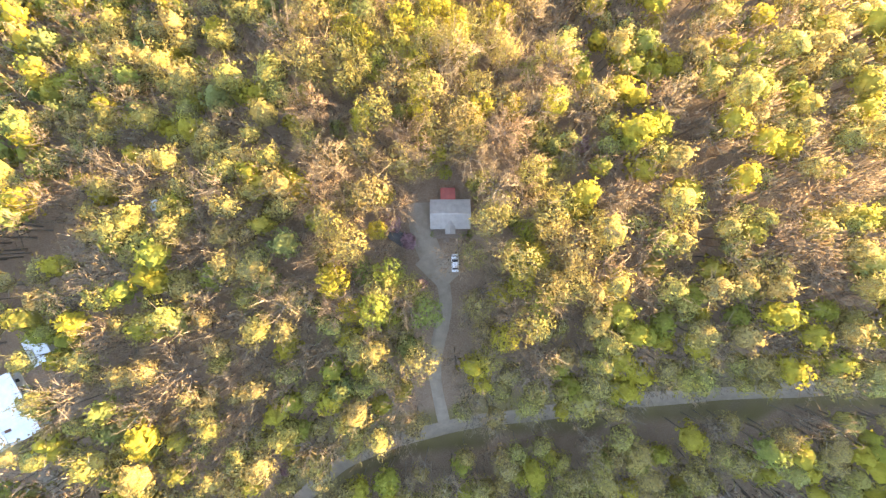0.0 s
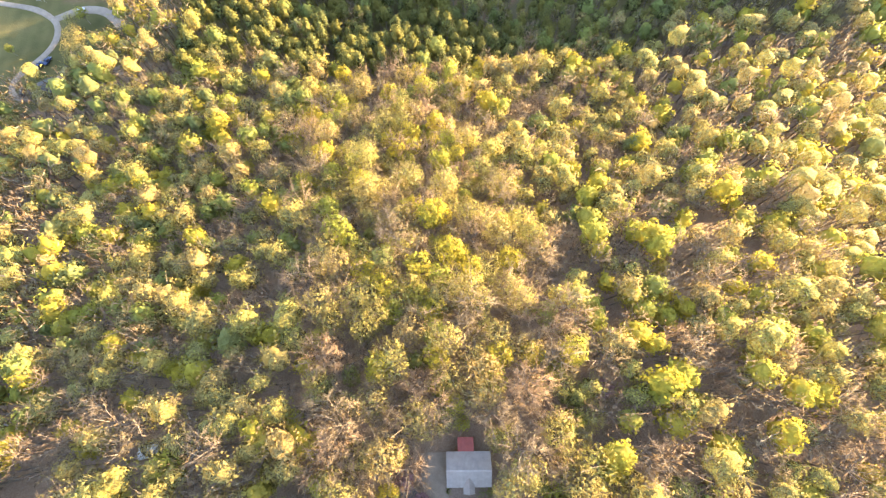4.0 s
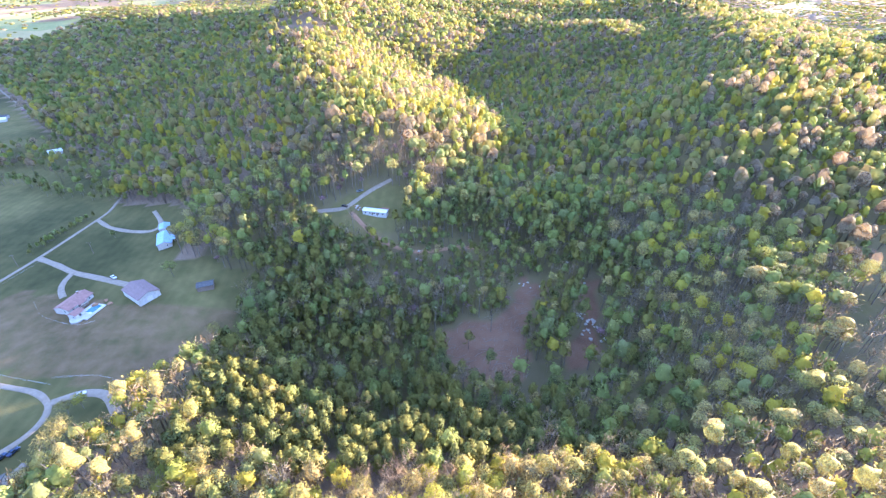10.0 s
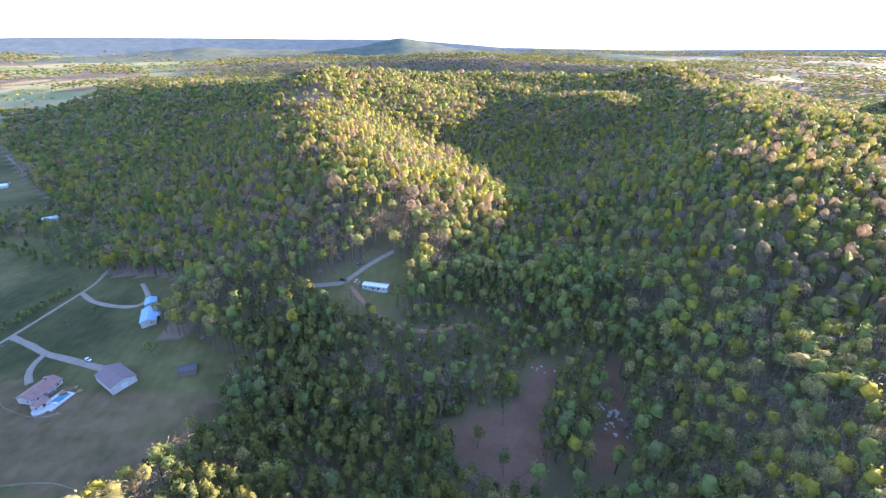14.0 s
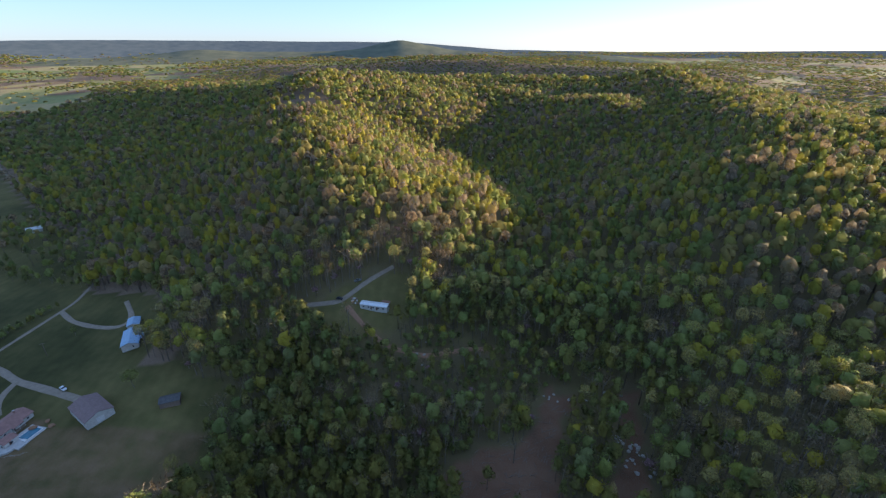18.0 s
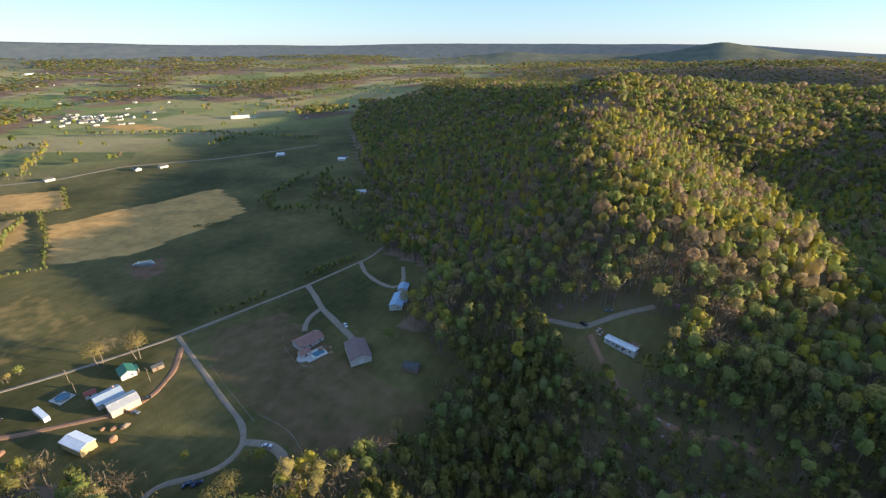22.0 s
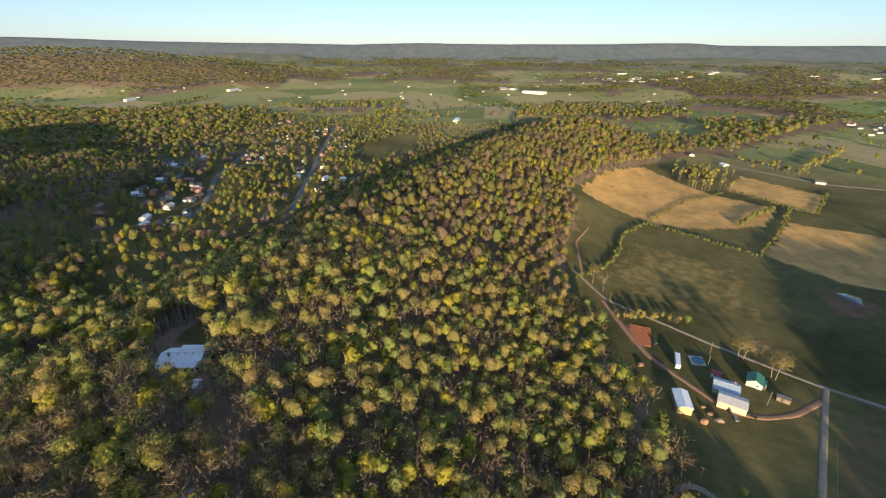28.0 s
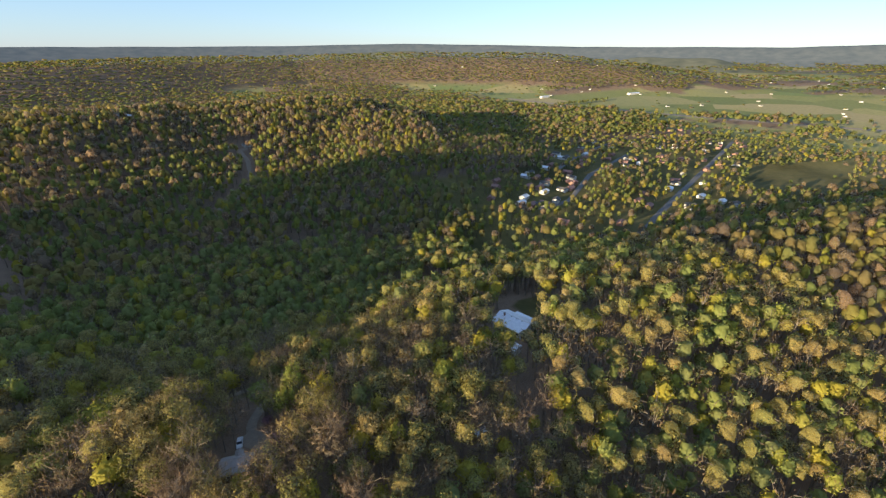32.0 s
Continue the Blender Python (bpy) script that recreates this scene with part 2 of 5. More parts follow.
def hill_height(x, y):
    total = np.zeros_like(x)
    for crest, wide in RIDGES:
        total = total + ridge_height(x, y, crest, wide) ** 3
    return np.cbrt(total)


def land(x, y):
    """Height of the ground."""
    x, y = np.asarray(x, float), np.asarray(y, float)
    h = hill_height(x, y)
    far = np.clip((np.hypot(x, y) - 1500) / 2500, 0, 1)
    h = h - 14 * np.exp(-0.5 * (line_distance(x, y, GULLY) / 34) ** 2)
    z = BASE + h + smooth_noise(x, y, 140, 3) * (0.04 * h + 0.4) + smooth_noise(x, y, 46, 4) * 0.016 * h
    d = np.hypot(x + 26, y - 116)
    return z + (EYE_Z - BASE) * (1 - d / np.maximum(true_reach(d), 1.0)) + far * smooth_noise(x, y, 700, 5) * 7


def lz(x, y):
    return float(land(x, y))


def inside(x, y, poly):
    """Which points of the plan lie in a polygon."""
    hit = np.zeros(np.shape(x), bool)
    for (ax, ay), (bx, by) in zip(poly, poly[1:] + poly[:1]):
        if ay != by:
            hit ^= ((ay > y) != (by > y)) & (x < (bx - ax) * (y - ay) / (by - ay) + ax)
    return hit


# Land cover, as outlines on the plan.
VALLEY = [(-149, 197), (-128, 213), (-121, 242), (-123, 282), (-160, 296), (-180, 300), (-178, 345), (-215, 372), (-266, 385), (-333, 480), (-421, 545), (-535, 640),
          (-800, 900), (-1100, 1300), (-1500, 1800), (-4800, 4500), (-4800, 300), (-1500, 150), (-1000, 190), (-909, 148), (-827, 111), (-690, 48), (-572, 21), (-520, 28),
          (-455, 50), (-373, 52), (-317, 75), (-292, 95), (-243, 116), (-216, 138), (-200, 140), (-185, 138), (-160, 150), (-140, 175)]
GOLD = [[(-571, 30), (-690, 50), (-768, 90), (-738, 122), (-680, 180), (-650, 245), (-575, 224), (-535, 166), (-525, 120)], [(-600, 250), (-579, 427), (-467, 390), (-453, 263), (-488, 214)],
        [(-801, 224), (-743, 308), (-649, 281), (-710, 198)], [(-345, 118), (-352, 200), (-440, 190), (-465, 110), (-400, 90)], [(-1300, 560), (-1260, 640), (-1120, 640), (-1150, 570)]]
CLEARING = [(-13, 238), (4, 247), (29, 252), (41, 279), (66, 278), (48, 260), (37, 230), (40, 215), (26, 204), (17, 201), (2, 215)]
LOG_STRIP = [(77, 273), (90, 276), (82, 244), (76, 220), (59, 216), (59, 227), (73, 244)]
LOW_GRASS = [(26, 204), (40, 215), (60, 216), (81, 203), (85, 196), (34, 197)]
ISLAND = [(48, 258), (66, 274), (76, 268), (72, 244), (59, 228), (42, 222), (40, 232)]
TRAILER_YARD = [(-100, 325), (-62, 351), (-28, 360), (-29, 318), (-59, 307)]
PADDOCK = [(-149, 197), (-128, 213), (-121, 242), (-125, 262), (-190, 260), (-262, 275), (-284, 232), (-250, 213), (-195, 203)]
GARDEN = [(-313, 117), (-310, 130), (-289, 128), (-292, 116)]
BALD = [(-276, 842), (-208, 866), (-156, 805), (-216, 777)]
WEST_YARD = [(-170, -150), (-110, -178), (-60, -190), (-60, -172), (-110, -150), (-160, -120)]
OPEN_FIELDS = [[(-705, -400), (-898, -376), (-735, -262), (-575, -306)], [(-860, -835), (-1030, -900), (-1200, -640), (-1040, -600)], [(-900, -1000), (-1700, -1500), (-1900, -700), (-1420, -640), (-1260, -800)],
               [(-1450, -450), (-1800, -500), (-1900, 0), (-1600, -50)], [(-980, -420), (-1240, -480), (-1400, -300), (-1150, -240)]]
for far_spot in ([(-679, -1682), (-1583, -1802), (-1822, -1227), (-1353, -871), (-735, -1256)], [(-1532, -860), (-2600, -1213), (-1559, -569), (-1377, -677)], [(-2532, -1326), (-2320, -983), (-1686, -601), (-1471, -737)], [(-814, 170), (-1042, 248), (-1342, 399), (-1683, 677), (-1746, 1018), (-1187, 1048), (-708, 690), (-766, 515), (-806, 323)], [(-1704, 167), (-1681, 393), (-1472, 427), (-1343, 153)]):
    OPEN_FIELDS.append([drawn_in(px, py)[:2] for px, py in far_spot])
HOUSE_LAWN = [(-118, -30), (-134, -34), (-147, -60), (-143, -78), (-128, -76), (-120, -55)]
EDGE_BAND = [(-285, 388), (-335, 428), (-400, 462), (-430, 442), (-485, 512), (-430, 548), (-343, 498), (-275, 436)]
POND_PATCH = [(-436, 250), (-422, 275), (-392, 262), (-396, 240)]

ROADS = {
    "valley_road": ([(-366, 66), (-359, 75), (-336, 97), (-324, 134), (-310, 169), (-298, 205), (-294, 219), (-284, 271), (-276, 308), (-266, 371), (-275, 417), (-333, 495), (-421, 562), (-535, 650), (-700, 800)], 2.5, "gravel"),
    "farm_lane": ([(-294, 219), (-254, 210), (-218, 202), (-193, 197), (-181, 189), (-179, 178), (-184, 168), (-194, 157), (-193, 149), (-184, 145), (-174, 152), (-172, 162)], 2.8, "gravel"),
    "lane_end": ([(-183, 191), (-172, 197), (-160, 196), (-150, 185)], 4.0, "gravel"),
    "ranch_drive": ([(-275, 309), (-256, 300), (-240, 291), (-222, 285), (-208, 280), (-194, 275)], 4.0, "gravel"),
    "ranch_drive_spur": ([(-240, 291), (-240, 281), (-236, 273), (-229, 266)], 3.6, "gravel"),
    "blue_house_drive": ([(-268, 360), (-250, 346), (-231, 338), (-213, 334), (-207, 338), (-211, 347), (-226, 365)], 3.2, "gravel"),
    "homestead_drive": ([(-333, 95), (-301, 115), (-279, 130), (-264, 151), (-250, 170), (-252, 185), (-262, 200), (-280, 214)], 3.0, "dirt"),
    "field_track": ([(-359, 75), (-386, 68), (-423, 57), (-466, 61)], 2.2, "dirt"),
    "trailer_drive": ([(-108, 333), (-100, 333), (-73, 334), (-58, 350), (-42, 364)], 2.9, "gravel"),
    "clay_track": ([(-68, 331), (-52, 312), (-40, 302), (-20, 296), (6, 303), (20, 303)], 2.8, "dirt"),
    "home_drive": ([(-6, 9), (-6.2, 0), (-3, -6), (1, -12), (2, -16), (0, -21), (-2, -30), (-3, -36), (-1.5, -46), (0, -54)], 3.4, "gravel"),
    "woods_road": ([(-70, -112), (-45, -80), (-31, -66), (-14, -59), (3, -55), (26, -52), (53, -47), (75, -44), (118, -40), (170, -38)], 4.6, "gravel"),
    "white_house_drive": ([(-106, -70), (-112, -58), (-124, -50)], 5, "gravel"),
    "hillside_road": ([(72, -395), (60, -425), (45, -466), (38, -516), (42, -558), (54, -585), (30, -605)], 6.0, "gravel"),
    "village_street": ([(-300, -190), (-398, -262), (-640, -428), (-892, -601)], 7.0, "asphalt"),
    "cross_street": ([(-250, -330), (-285, -312), (-330, -330), (-420, -420), (-600, -560)], 6.0, "asphalt"),
    "back_street": ([(-372, -434), (-536, -593), (-699, -711)], 6.0, "asphalt"),
    "side_street": ([(-503, -266), (-625, -225)], 6.0, "asphalt"),
    "highway": ([(-800, -1500), (-1076, -1001), (-1234, -750), (-1372, -562), (-1560, -200), (-1750, 150), (-2100, 700)], 24.0, "gravel"),
    "house_pad": ([(-6, 9), (-5.8, 3), (-4.6, -3), (-1.5, -7.5), (1.5, -11)], 5.6, "gravel"),
    "car_pad": ([(-4.5, -4), (-1, -7.5), (2.2, -11)], 7.0, "gravel"),
    "hill_lane": ([(332, -600), (285, -623), (250, -632), (195, -652)], 5.0, "gravel"),
    "plain_road": ([(-900, 195), (-872, 216), (-810, 323), (-814, 412), (-742, 523), (-690, 696)], 5.0, "gravel"),
}
PLACES = [(2, 6, 8), (-3, -5, 5.5), (1.5, -10, 4.5), (2, 16, 4.5), (3, 12, 4.5), (-103, -42, 7), (-11, 0.5, 4), (-113, -44, 13), (-125, -60, 12), (-128, -76, 10), (-107, -31, 9), (-102, -23, 6), (-137, -50, 8), (-110, -60, 8), (-121, -92, 8), (-54, 334, 16), (-24, -292, 14), (42, -558, 12), (52, -590, 12), (210, -685, 20), (-93, 0, 5.5), (-105, -3, 6), (-20, 297, 5), (-148, 273, 8), (-110, -160, 16)]  # (x, y, radius) kept clear of trees round buildings

VILLAGE = []
r = np.random.RandomState(91)
for pts, off, step in ((ROADS["village_street"][0], 24, 30), (ROADS["cross_street"][0], 20, 34), (ROADS["side_street"][0], 18, 34), (ROADS["back_street"][0], 20, 32)):
    for (ax, ay), (bx, by) in zip(pts, pts[1:]):
        for k in range(max(1, int(math.hypot(bx - ax, by - ay) / step))):
            s = k * step / math.hypot(bx - ax, by - ay)
            for way in (-1, 1):
                if r.rand() < 0.62:
                    VILLAGE.append((ax + s * (bx - ax) + r.normal() * 9 + way * off * 0.7, ay + s * (by - ay) - way * off * 0.7 + r.normal() * 9))
for cx, cy in ((-768, -695), (-706, -601), (-883, -719), (-795, -623), (-635, -503), (-570, -491), (-304, -380), (-352, -391), (-283, -326), (-420, -478), (-299, -400), (-750, -943)):
    VILLAGE += [(cx + r.normal() * 20, cy + r.normal() * 20) for _ in range(4)]
PLACES += [(px + 5, py + 7, 12) for px, py in VILLAGE]


def road_clearance(x, y):
    d = np.full(np.shape(x), 1e9)
    for name, (pts, width, _) in ROADS.items():
        d = np.minimum(d, line_distance(x, y, pts) - width / 2 - (3 if name in ("hillside_road", "village_street", "cross_street") else 0.9 if name == "woods_road" else 1.6 if name == "home_drive" else 0.9 if name in ("trailer_drive", "clay_track") else 0))
    return d


def far_fields(x, y):
    """1 where the far plain is open farmland, 0 where it is wooded."""
    n = smooth_noise(x, y, 260, 11) + 0.6 * smooth_noise(x, y, 90, 12)
    flat = np.clip(1.4 - hill_height(x, y) / 22.0, 0, 1)
    return (n > 0.0) * flat


# ---- ground: one sheet, fine near the flight, coarse towards the horizon ----
def stretch(lo, hi, step, grow=1.07, reach=4700):
    inner = list(np.arange(lo, hi + 1e-6, step))
    s, a = step, []
    v = hi
    while v < reach:
        s = min(s * grow, 160)
        v += s
        a.append(v)
    s, b = step, []
    v = lo
    while v > -reach:
        s = min(s * grow, 160)
        v -= s
        b.append(v)
    return np.array(b[::-1] + inner + a)


def mesh_arrays(name, verts, faces, material=None, attrs=None, smooth=False):
    """A mesh from arrays: verts (n, 3); faces (m, 3 or 4), all of one length."""
    me = bpy.data.meshes.new(name)
    n, k = faces.shape
    me.vertices.add(len(verts))
    me.vertices.foreach_set("co", np.ascontiguousarray(verts, np.float32).ravel())
    me.loops.add(n * k)
    me.loops.foreach_set("vertex_index", np.ascontiguousarray(faces, np.int32).ravel())
    me.polygons.add(n)
    me.polygons.foreach_set("loop_start", np.arange(0, n * k, k, dtype=np.int32))
    if smooth:
        me.polygons.foreach_set("use_smooth", np.ones(n, bool))
    for key, vals in (attrs or {}).items():
        kind = "FLOAT" if vals.ndim == 1 else "FLOAT_COLOR"
        at = me.attributes.new(key, kind, "POINT")
        at.data.foreach_set("value" if vals.ndim == 1 else "color", np.ascontiguousarray(vals, np.float32).ravel())
    me.update(calc_edges=True)
    if material:
        me.materials.append(material)
    return me


gx, gy = stretch(-720, 260, 5.5), stretch(-200, 470, 5.5)
X, Y = np.meshgrid(gx, gy, indexing="ij")
Z = land(X, Y)
wob = smooth_noise(X, Y, 14, 8) * 5
valley = inside(X + wob, Y - wob, VALLEY)
west = (X < -950) | (np.hypot(X, Y) > 1700)
grass = np.where(valley & ~west, 1.0, 0.0)
grass = np.where(west, far_fields(X, Y), grass)
for spot in OPEN_FIELDS:
    grass = np.maximum(grass, inside(X + wob, Y - wob, spot) * 1.0)
for spot in (TRAILER_YARD, WEST_YARD, HOUSE_LAWN):
    grass = np.maximum(grass, inside(X + 0.5 * wob, Y, spot) * 0.8)
grass = np.maximum(grass, 0.85 * ((X < -150) & (Y < -130) & (Y > -700) & (land(X, Y) < BASE + 22)))
grass = np.maximum(grass, 0.62 * ((Y > 168) & (X > -160) & (X < 420) & (Y < 900)))
grass = np.maximum(grass, 0.6 * (line_distance(X, Y, ROADS["woods_road"][0]) < 9))
gold = np.zeros_like(X)
for k, g in enumerate(GOLD):
    gold = np.maximum(gold, inside(X + 0.5 * wob, Y + 0.5 * wob, g) * (1.0 if k != 3 else 0.3))
clay_paddock = 0.47 * inside(X, Y, PADDOCK)
clay = inside(X + 0.4 * wob, Y + 0.4 * wob, CLEARING) * 0.8 + inside(X, Y, LOG_STRIP) * 0.8 + inside(X, Y, GARDEN) * 1.0 + inside(X, Y, BALD) * 0.45
clay = np.where(inside(X, Y, ISLAND), 0.0, clay + clay_paddock) + 0.7 * inside(X, Y, POND_PATCH) + 0.55 * np.clip(1 - line_distance(X, Y, ROADS["clay_track"][0]) / 9, 0, 1)
clay = np.clip(clay + 0.5 * np.clip(1 - line_distance(X, Y, ROADS["homestead_drive"][0]) / 9, 0, 1), 0, 1)
cover = np.stack([grass, gold, clay, np.clip((-X - 780) / 250, 0, 1) + 1.0 * (np.hypot(X, Y) > 1600)], -1).reshape(-1, 4)
ni, nj = X.shape
idx = np.arange(ni * nj).reshape(ni, nj)
quads = np.stack([idx[:-1, :-1], idx[1:, :-1], idx[1:, 1:], idx[:-1, 1:]], -1).reshape(-1, 4)

m_ground, nt, b = node_material("ground_cover", 0.95, 0, 0.1)
at = nt.nodes.new("ShaderNodeAttribute")
at.attribute_name = "cover"
sep = nt.nodes.new("ShaderNodeSeparateColor")
nt.links.new(at.outputs["Color"], sep.inputs[0])
n_big, n_mid, n_fine = noise_node(nt, 0.012, 4), noise_node(nt, 0.12, 5), noise_node(nt, 1.3, 5)
n_twig = noise_node(nt, 3.2, 6, rough=0.75)
litter = mix_node(nt, ramp_node(nt, n_twig, ((0.42, (0, 0, 0)), (0.58, (1, 1, 1)))), ramp_node(nt, n_mid, ((0.3, (0.120, 0.080, 0.053)), (0.7, (0.225, 0.152, 0.098)))), (0.240, 0.185, 0.132))
lawn = mix_node(nt, ramp_node(nt, n_big, ((0.35, (0, 0, 0)), (0.65, (1, 1, 1)))), ramp_node(nt, n_mid, ((0.3, (0.048, 0.050, 0.018)), (0.7, (0.076, 0.072, 0.026)))), ramp_node(nt, n_mid, ((0.3, (0.122, 0.113, 0.039)), (0.7, (0.178, 0.147, 0.058)))))
tc = nt.nodes.new("ShaderNodeTexCoord")
cells = nt.nodes.new("ShaderNodeTexVoronoi")
cells.inputs["Scale"].default_value = 0.0062
nt.links.new(tc.outputs["Object"], cells.inputs["Vector"])
plot = nt.nodes.new("ShaderNodeSeparateColor")
nt.links.new(cells.outputs["Color"], plot.inputs[0])
patchwork = ramp_node(nt, plot.outputs[0], ((0.0, (0.150, 0.175, 0.062)), (0.3, (0.235, 0.240, 0.086)), (0.55, (0.290, 0.272, 0.105)), (0.75, (0.345, 0.285, 0.140)), (1.0, (0.170, 0.215, 0.072))))
patchwork = mix_node(nt, 0.4, patchwork, mix_node(nt, 1.0, patchwork, ramp_node(nt, n_mid, ((0.3, (0.6,) * 3), (0.7, (1.25,) * 3))), "MULTIPLY"))
lawn = mix_node(nt, at.outputs["Alpha"], lawn, patchwork)
rows_ = nt.nodes.new("ShaderNodeTexWave")  # faint lines left by the mower
rows_.inputs["Scale"].default_value, rows_.inputs["Distortion"].default_value, rows_.inputs["Detail"].default_value = 0.05, 3.0, 2.0
nt.links.new(tc.outputs["Object"], rows_.inputs["Vector"])
lawn = mix_node(nt, 0.1, lawn, mix_node(nt, 1.0, lawn, ramp_node(nt, rows_.outputs["Fac"], ((0.2, (0.6,) * 3), (0.8, (1.25,) * 3))), "MULTIPLY"))
stubble = noise_node(nt, 0.035, 5, rough=0.6)
straw = ramp_node(nt, n_mid, ((0.25, (0.410, 0.236, 0.076)), (0.5, (0.555, 0.332, 0.108)), (0.75, (0.590, 0.372, 0.135))))
straw = mix_node(nt, ramp_node(nt, stubble, ((0.42, (0, 0, 0)), (0.62, (0.75,) * 3))), straw, mix_node(nt, 0.5, straw, (0.13, 0.115, 0.05)))
earth = ramp_node(nt, n_mid, ((0.25, (0.100, 0.053, 0.030)), (0.5, (0.165, 0.089, 0.050)), (0.75, (0.195, 0.122, 0.075))))
earth = mix_node(nt, ramp_node(nt, n_twig, ((0.48, (0, 0, 0)), (0.62, (0.8,) * 3))), earth, (0.205, 0.155, 0.112))


def soft_edge(w):
    return ramp_node(nt, math_node(nt, "ADD", w, math_node(nt, "MULTIPLY", math_node(nt, "SUBTRACT", n_mid, 0.5), 0.5)), ((0.25, (0, 0, 0)), (0.75, (1, 1, 1))))


col = mix_node(nt, soft_edge(sep.outputs[0]), litter, lawn)
col = mix_node(nt, soft_edge(sep.outputs[1]), col, straw)
col = mix_node(nt, soft_edge(sep.outputs[2]), col, earth)
nt.links.new(col, b.inputs["Base Color"])
bump_node(nt, b, n_fine, 0.6, 0.3)
ground = new("ground", mesh_arrays("ground", np.stack([X, Y, Z], -1).reshape(-1, 3), quads, m_ground, {"cover": cover}, True))
tagged(ground, "rolling ground of leaf litter, pasture, stubble and red clay", "ground", kind="structure")


def dense_line(pts, step):
    out = []
    for (ax, ay), (bx, by) in zip(pts, pts[1:]):
        n = max(1, int(math.hypot(bx - ax, by - ay) / step))
        out += [(ax + (bx - ax) * k / n, ay + (by - ay) * k / n) for k in range(n)]
    out = np.array(out + [pts[-1]], float)
    for _ in range(3):
        out[1:-1] = 0.25 * out[:-2] + 0.5 * out[1:-1] + 0.25 * out[2:]
    return out


# ---- roads and tracks: low banks of gravel laid over the ground ----
ROAD_MAT = {"gravel": GRAVEL, "dirt": DIRT, "asphalt": ASPHALT}
for name, (pts, width, kind) in ROADS.items():
    line = dense_line(pts, 3.0 if width < 10 else 12.0)
    way = np.gradient(line, axis=0)
    way /= np.linalg.norm(way, axis=1)[:, None]
    side = np.stack([way[:, 1], -way[:, 0]], 1)
    wave = 1 + 0.14 * smooth_noise(line[:, 0], line[:, 1], 9, 31)
    rows_v = []
    for off, lift in ((-0.60, -0.4), (-0.5, 0.14), (-0.17, 0.2), (0.17, 0.2), (0.5, 0.14), (0.60, -0.4)):
        p = line + side * (off * width * wave)[:, None]
        z = land(p[:, 0], p[:, 1]) + lift
        rows_v.append(np.column_stack([p, z]))
    v = np.stack(rows_v, 1)
    n, k = v.shape[:2]
    ix = np.arange(n * k).reshape(n, k)
    f = np.stack([ix[:-1, :-1], ix[:-1, 1:], ix[1:, 1:], ix[1:, :-1]], -1).reshape(-1, 4)[:, ::-1]
    ob = new("road", mesh_arrays("road", v.reshape(-1, 3), f, ROAD_MAT[kind], smooth=True))
    tagged(ob, {"gravel": "pale gravel lane with worn wheel tracks", "dirt": "rutted red dirt track", "asphalt": "narrow worn asphalt road"}[kind] + " over the " + ("valley" if name in ("valley_road", "farm_lane") else "land"), "road", kind="structure")


# ---- farm ponds ----
m_water, nt, b = node_material("still_pond_water", 0.06, 0.0, 0.5)
nt.links.new(ramp_node(nt, noise_node(nt, 0.15, 3), ((0.3, (0.06, 0.065, 0.05)), (0.7, (0.10, 0.10, 0.08)))), b.inputs["Base Color"])
bump_node(nt, b, noise_node(nt, 1.2, 3), 0.08, 0.05)
for px, py, long_, wide_, turn_ in ((-425, 261, 9, 6, 20), (-680, 602, 13, 7, 120), (-1120, 860, 15, 9, 130)):
    px, py, k_ = drawn_in(px, py)
    a = np.linspace(0, 2 * np.pi, 33)[:-1]
    rim = 1 + 0.12 * np.sin(3 * a + px) + 0.07 * np.sin(5 * a)
    ca, sa = math.cos(radians(turn_)), math.sin(radians(turn_))
    u_, w_ = np.cos(a) * long_ * rim, np.sin(a) * wide_ * rim
    ring = np.column_stack([px + u_ * ca - w_ * sa, py + u_ * sa + w_ * ca])
    level = lz(px, py) + 0.3
    v = np.vstack([[px, py, level], np.column_stack([ring, np.full(32, level)]), np.column_stack([px + (ring[:, 0] - px) * 1.2, py + (ring[:, 1] - py) * 1.2, np.full(32, level - 0.9)])])
    i_ = np.arange(32)
    j_ = (i_ + 1) % 32
    f = np.vstack([np.stack([np.zeros(32, int), 1 + i_, 1 + j_], 1), np.stack([1 + i_, 33 + i_, 33 + j_], 1), np.stack([1 + i_, 33 + j_, 1 + j_], 1)])
    tagged(new("water", mesh_arrays("water", v, f, m_water)), "small still farm pond in the pasture", "pond", kind="structure")

# ---- trees ----
rng = np.random.RandomState(7)


def unit(v):
    return v / (np.linalg.norm(v, axis=-1, keepdims=True) + 1e-9)


def stick(p0, p1, r0, r1, sides=3):
    """A tapered limb: verts, faces and outward normals."""
    p0, p1 = np.asarray(p0, float), np.asarray(p1, float)
    d = unit(p1 - p0)
    u = unit(np.cross(d, (0.3, 0.9, 0.2)))
    w = np.cross(d, u)
    a = np.arange(sides) * 2 * np.pi / sides
    ring = np.cos(a)[:, None] * u + np.sin(a)[:, None] * w
    v = np.vstack([p0 + ring * r0, p1 + ring * r1])
    i = np.arange(sides)
    j = (i + 1) % sides
    return v, np.vstack([np.stack([i, j, j + sides], 1), np.stack([i, j + sides, i + sides], 1)]), np.vstack([ring, ring])


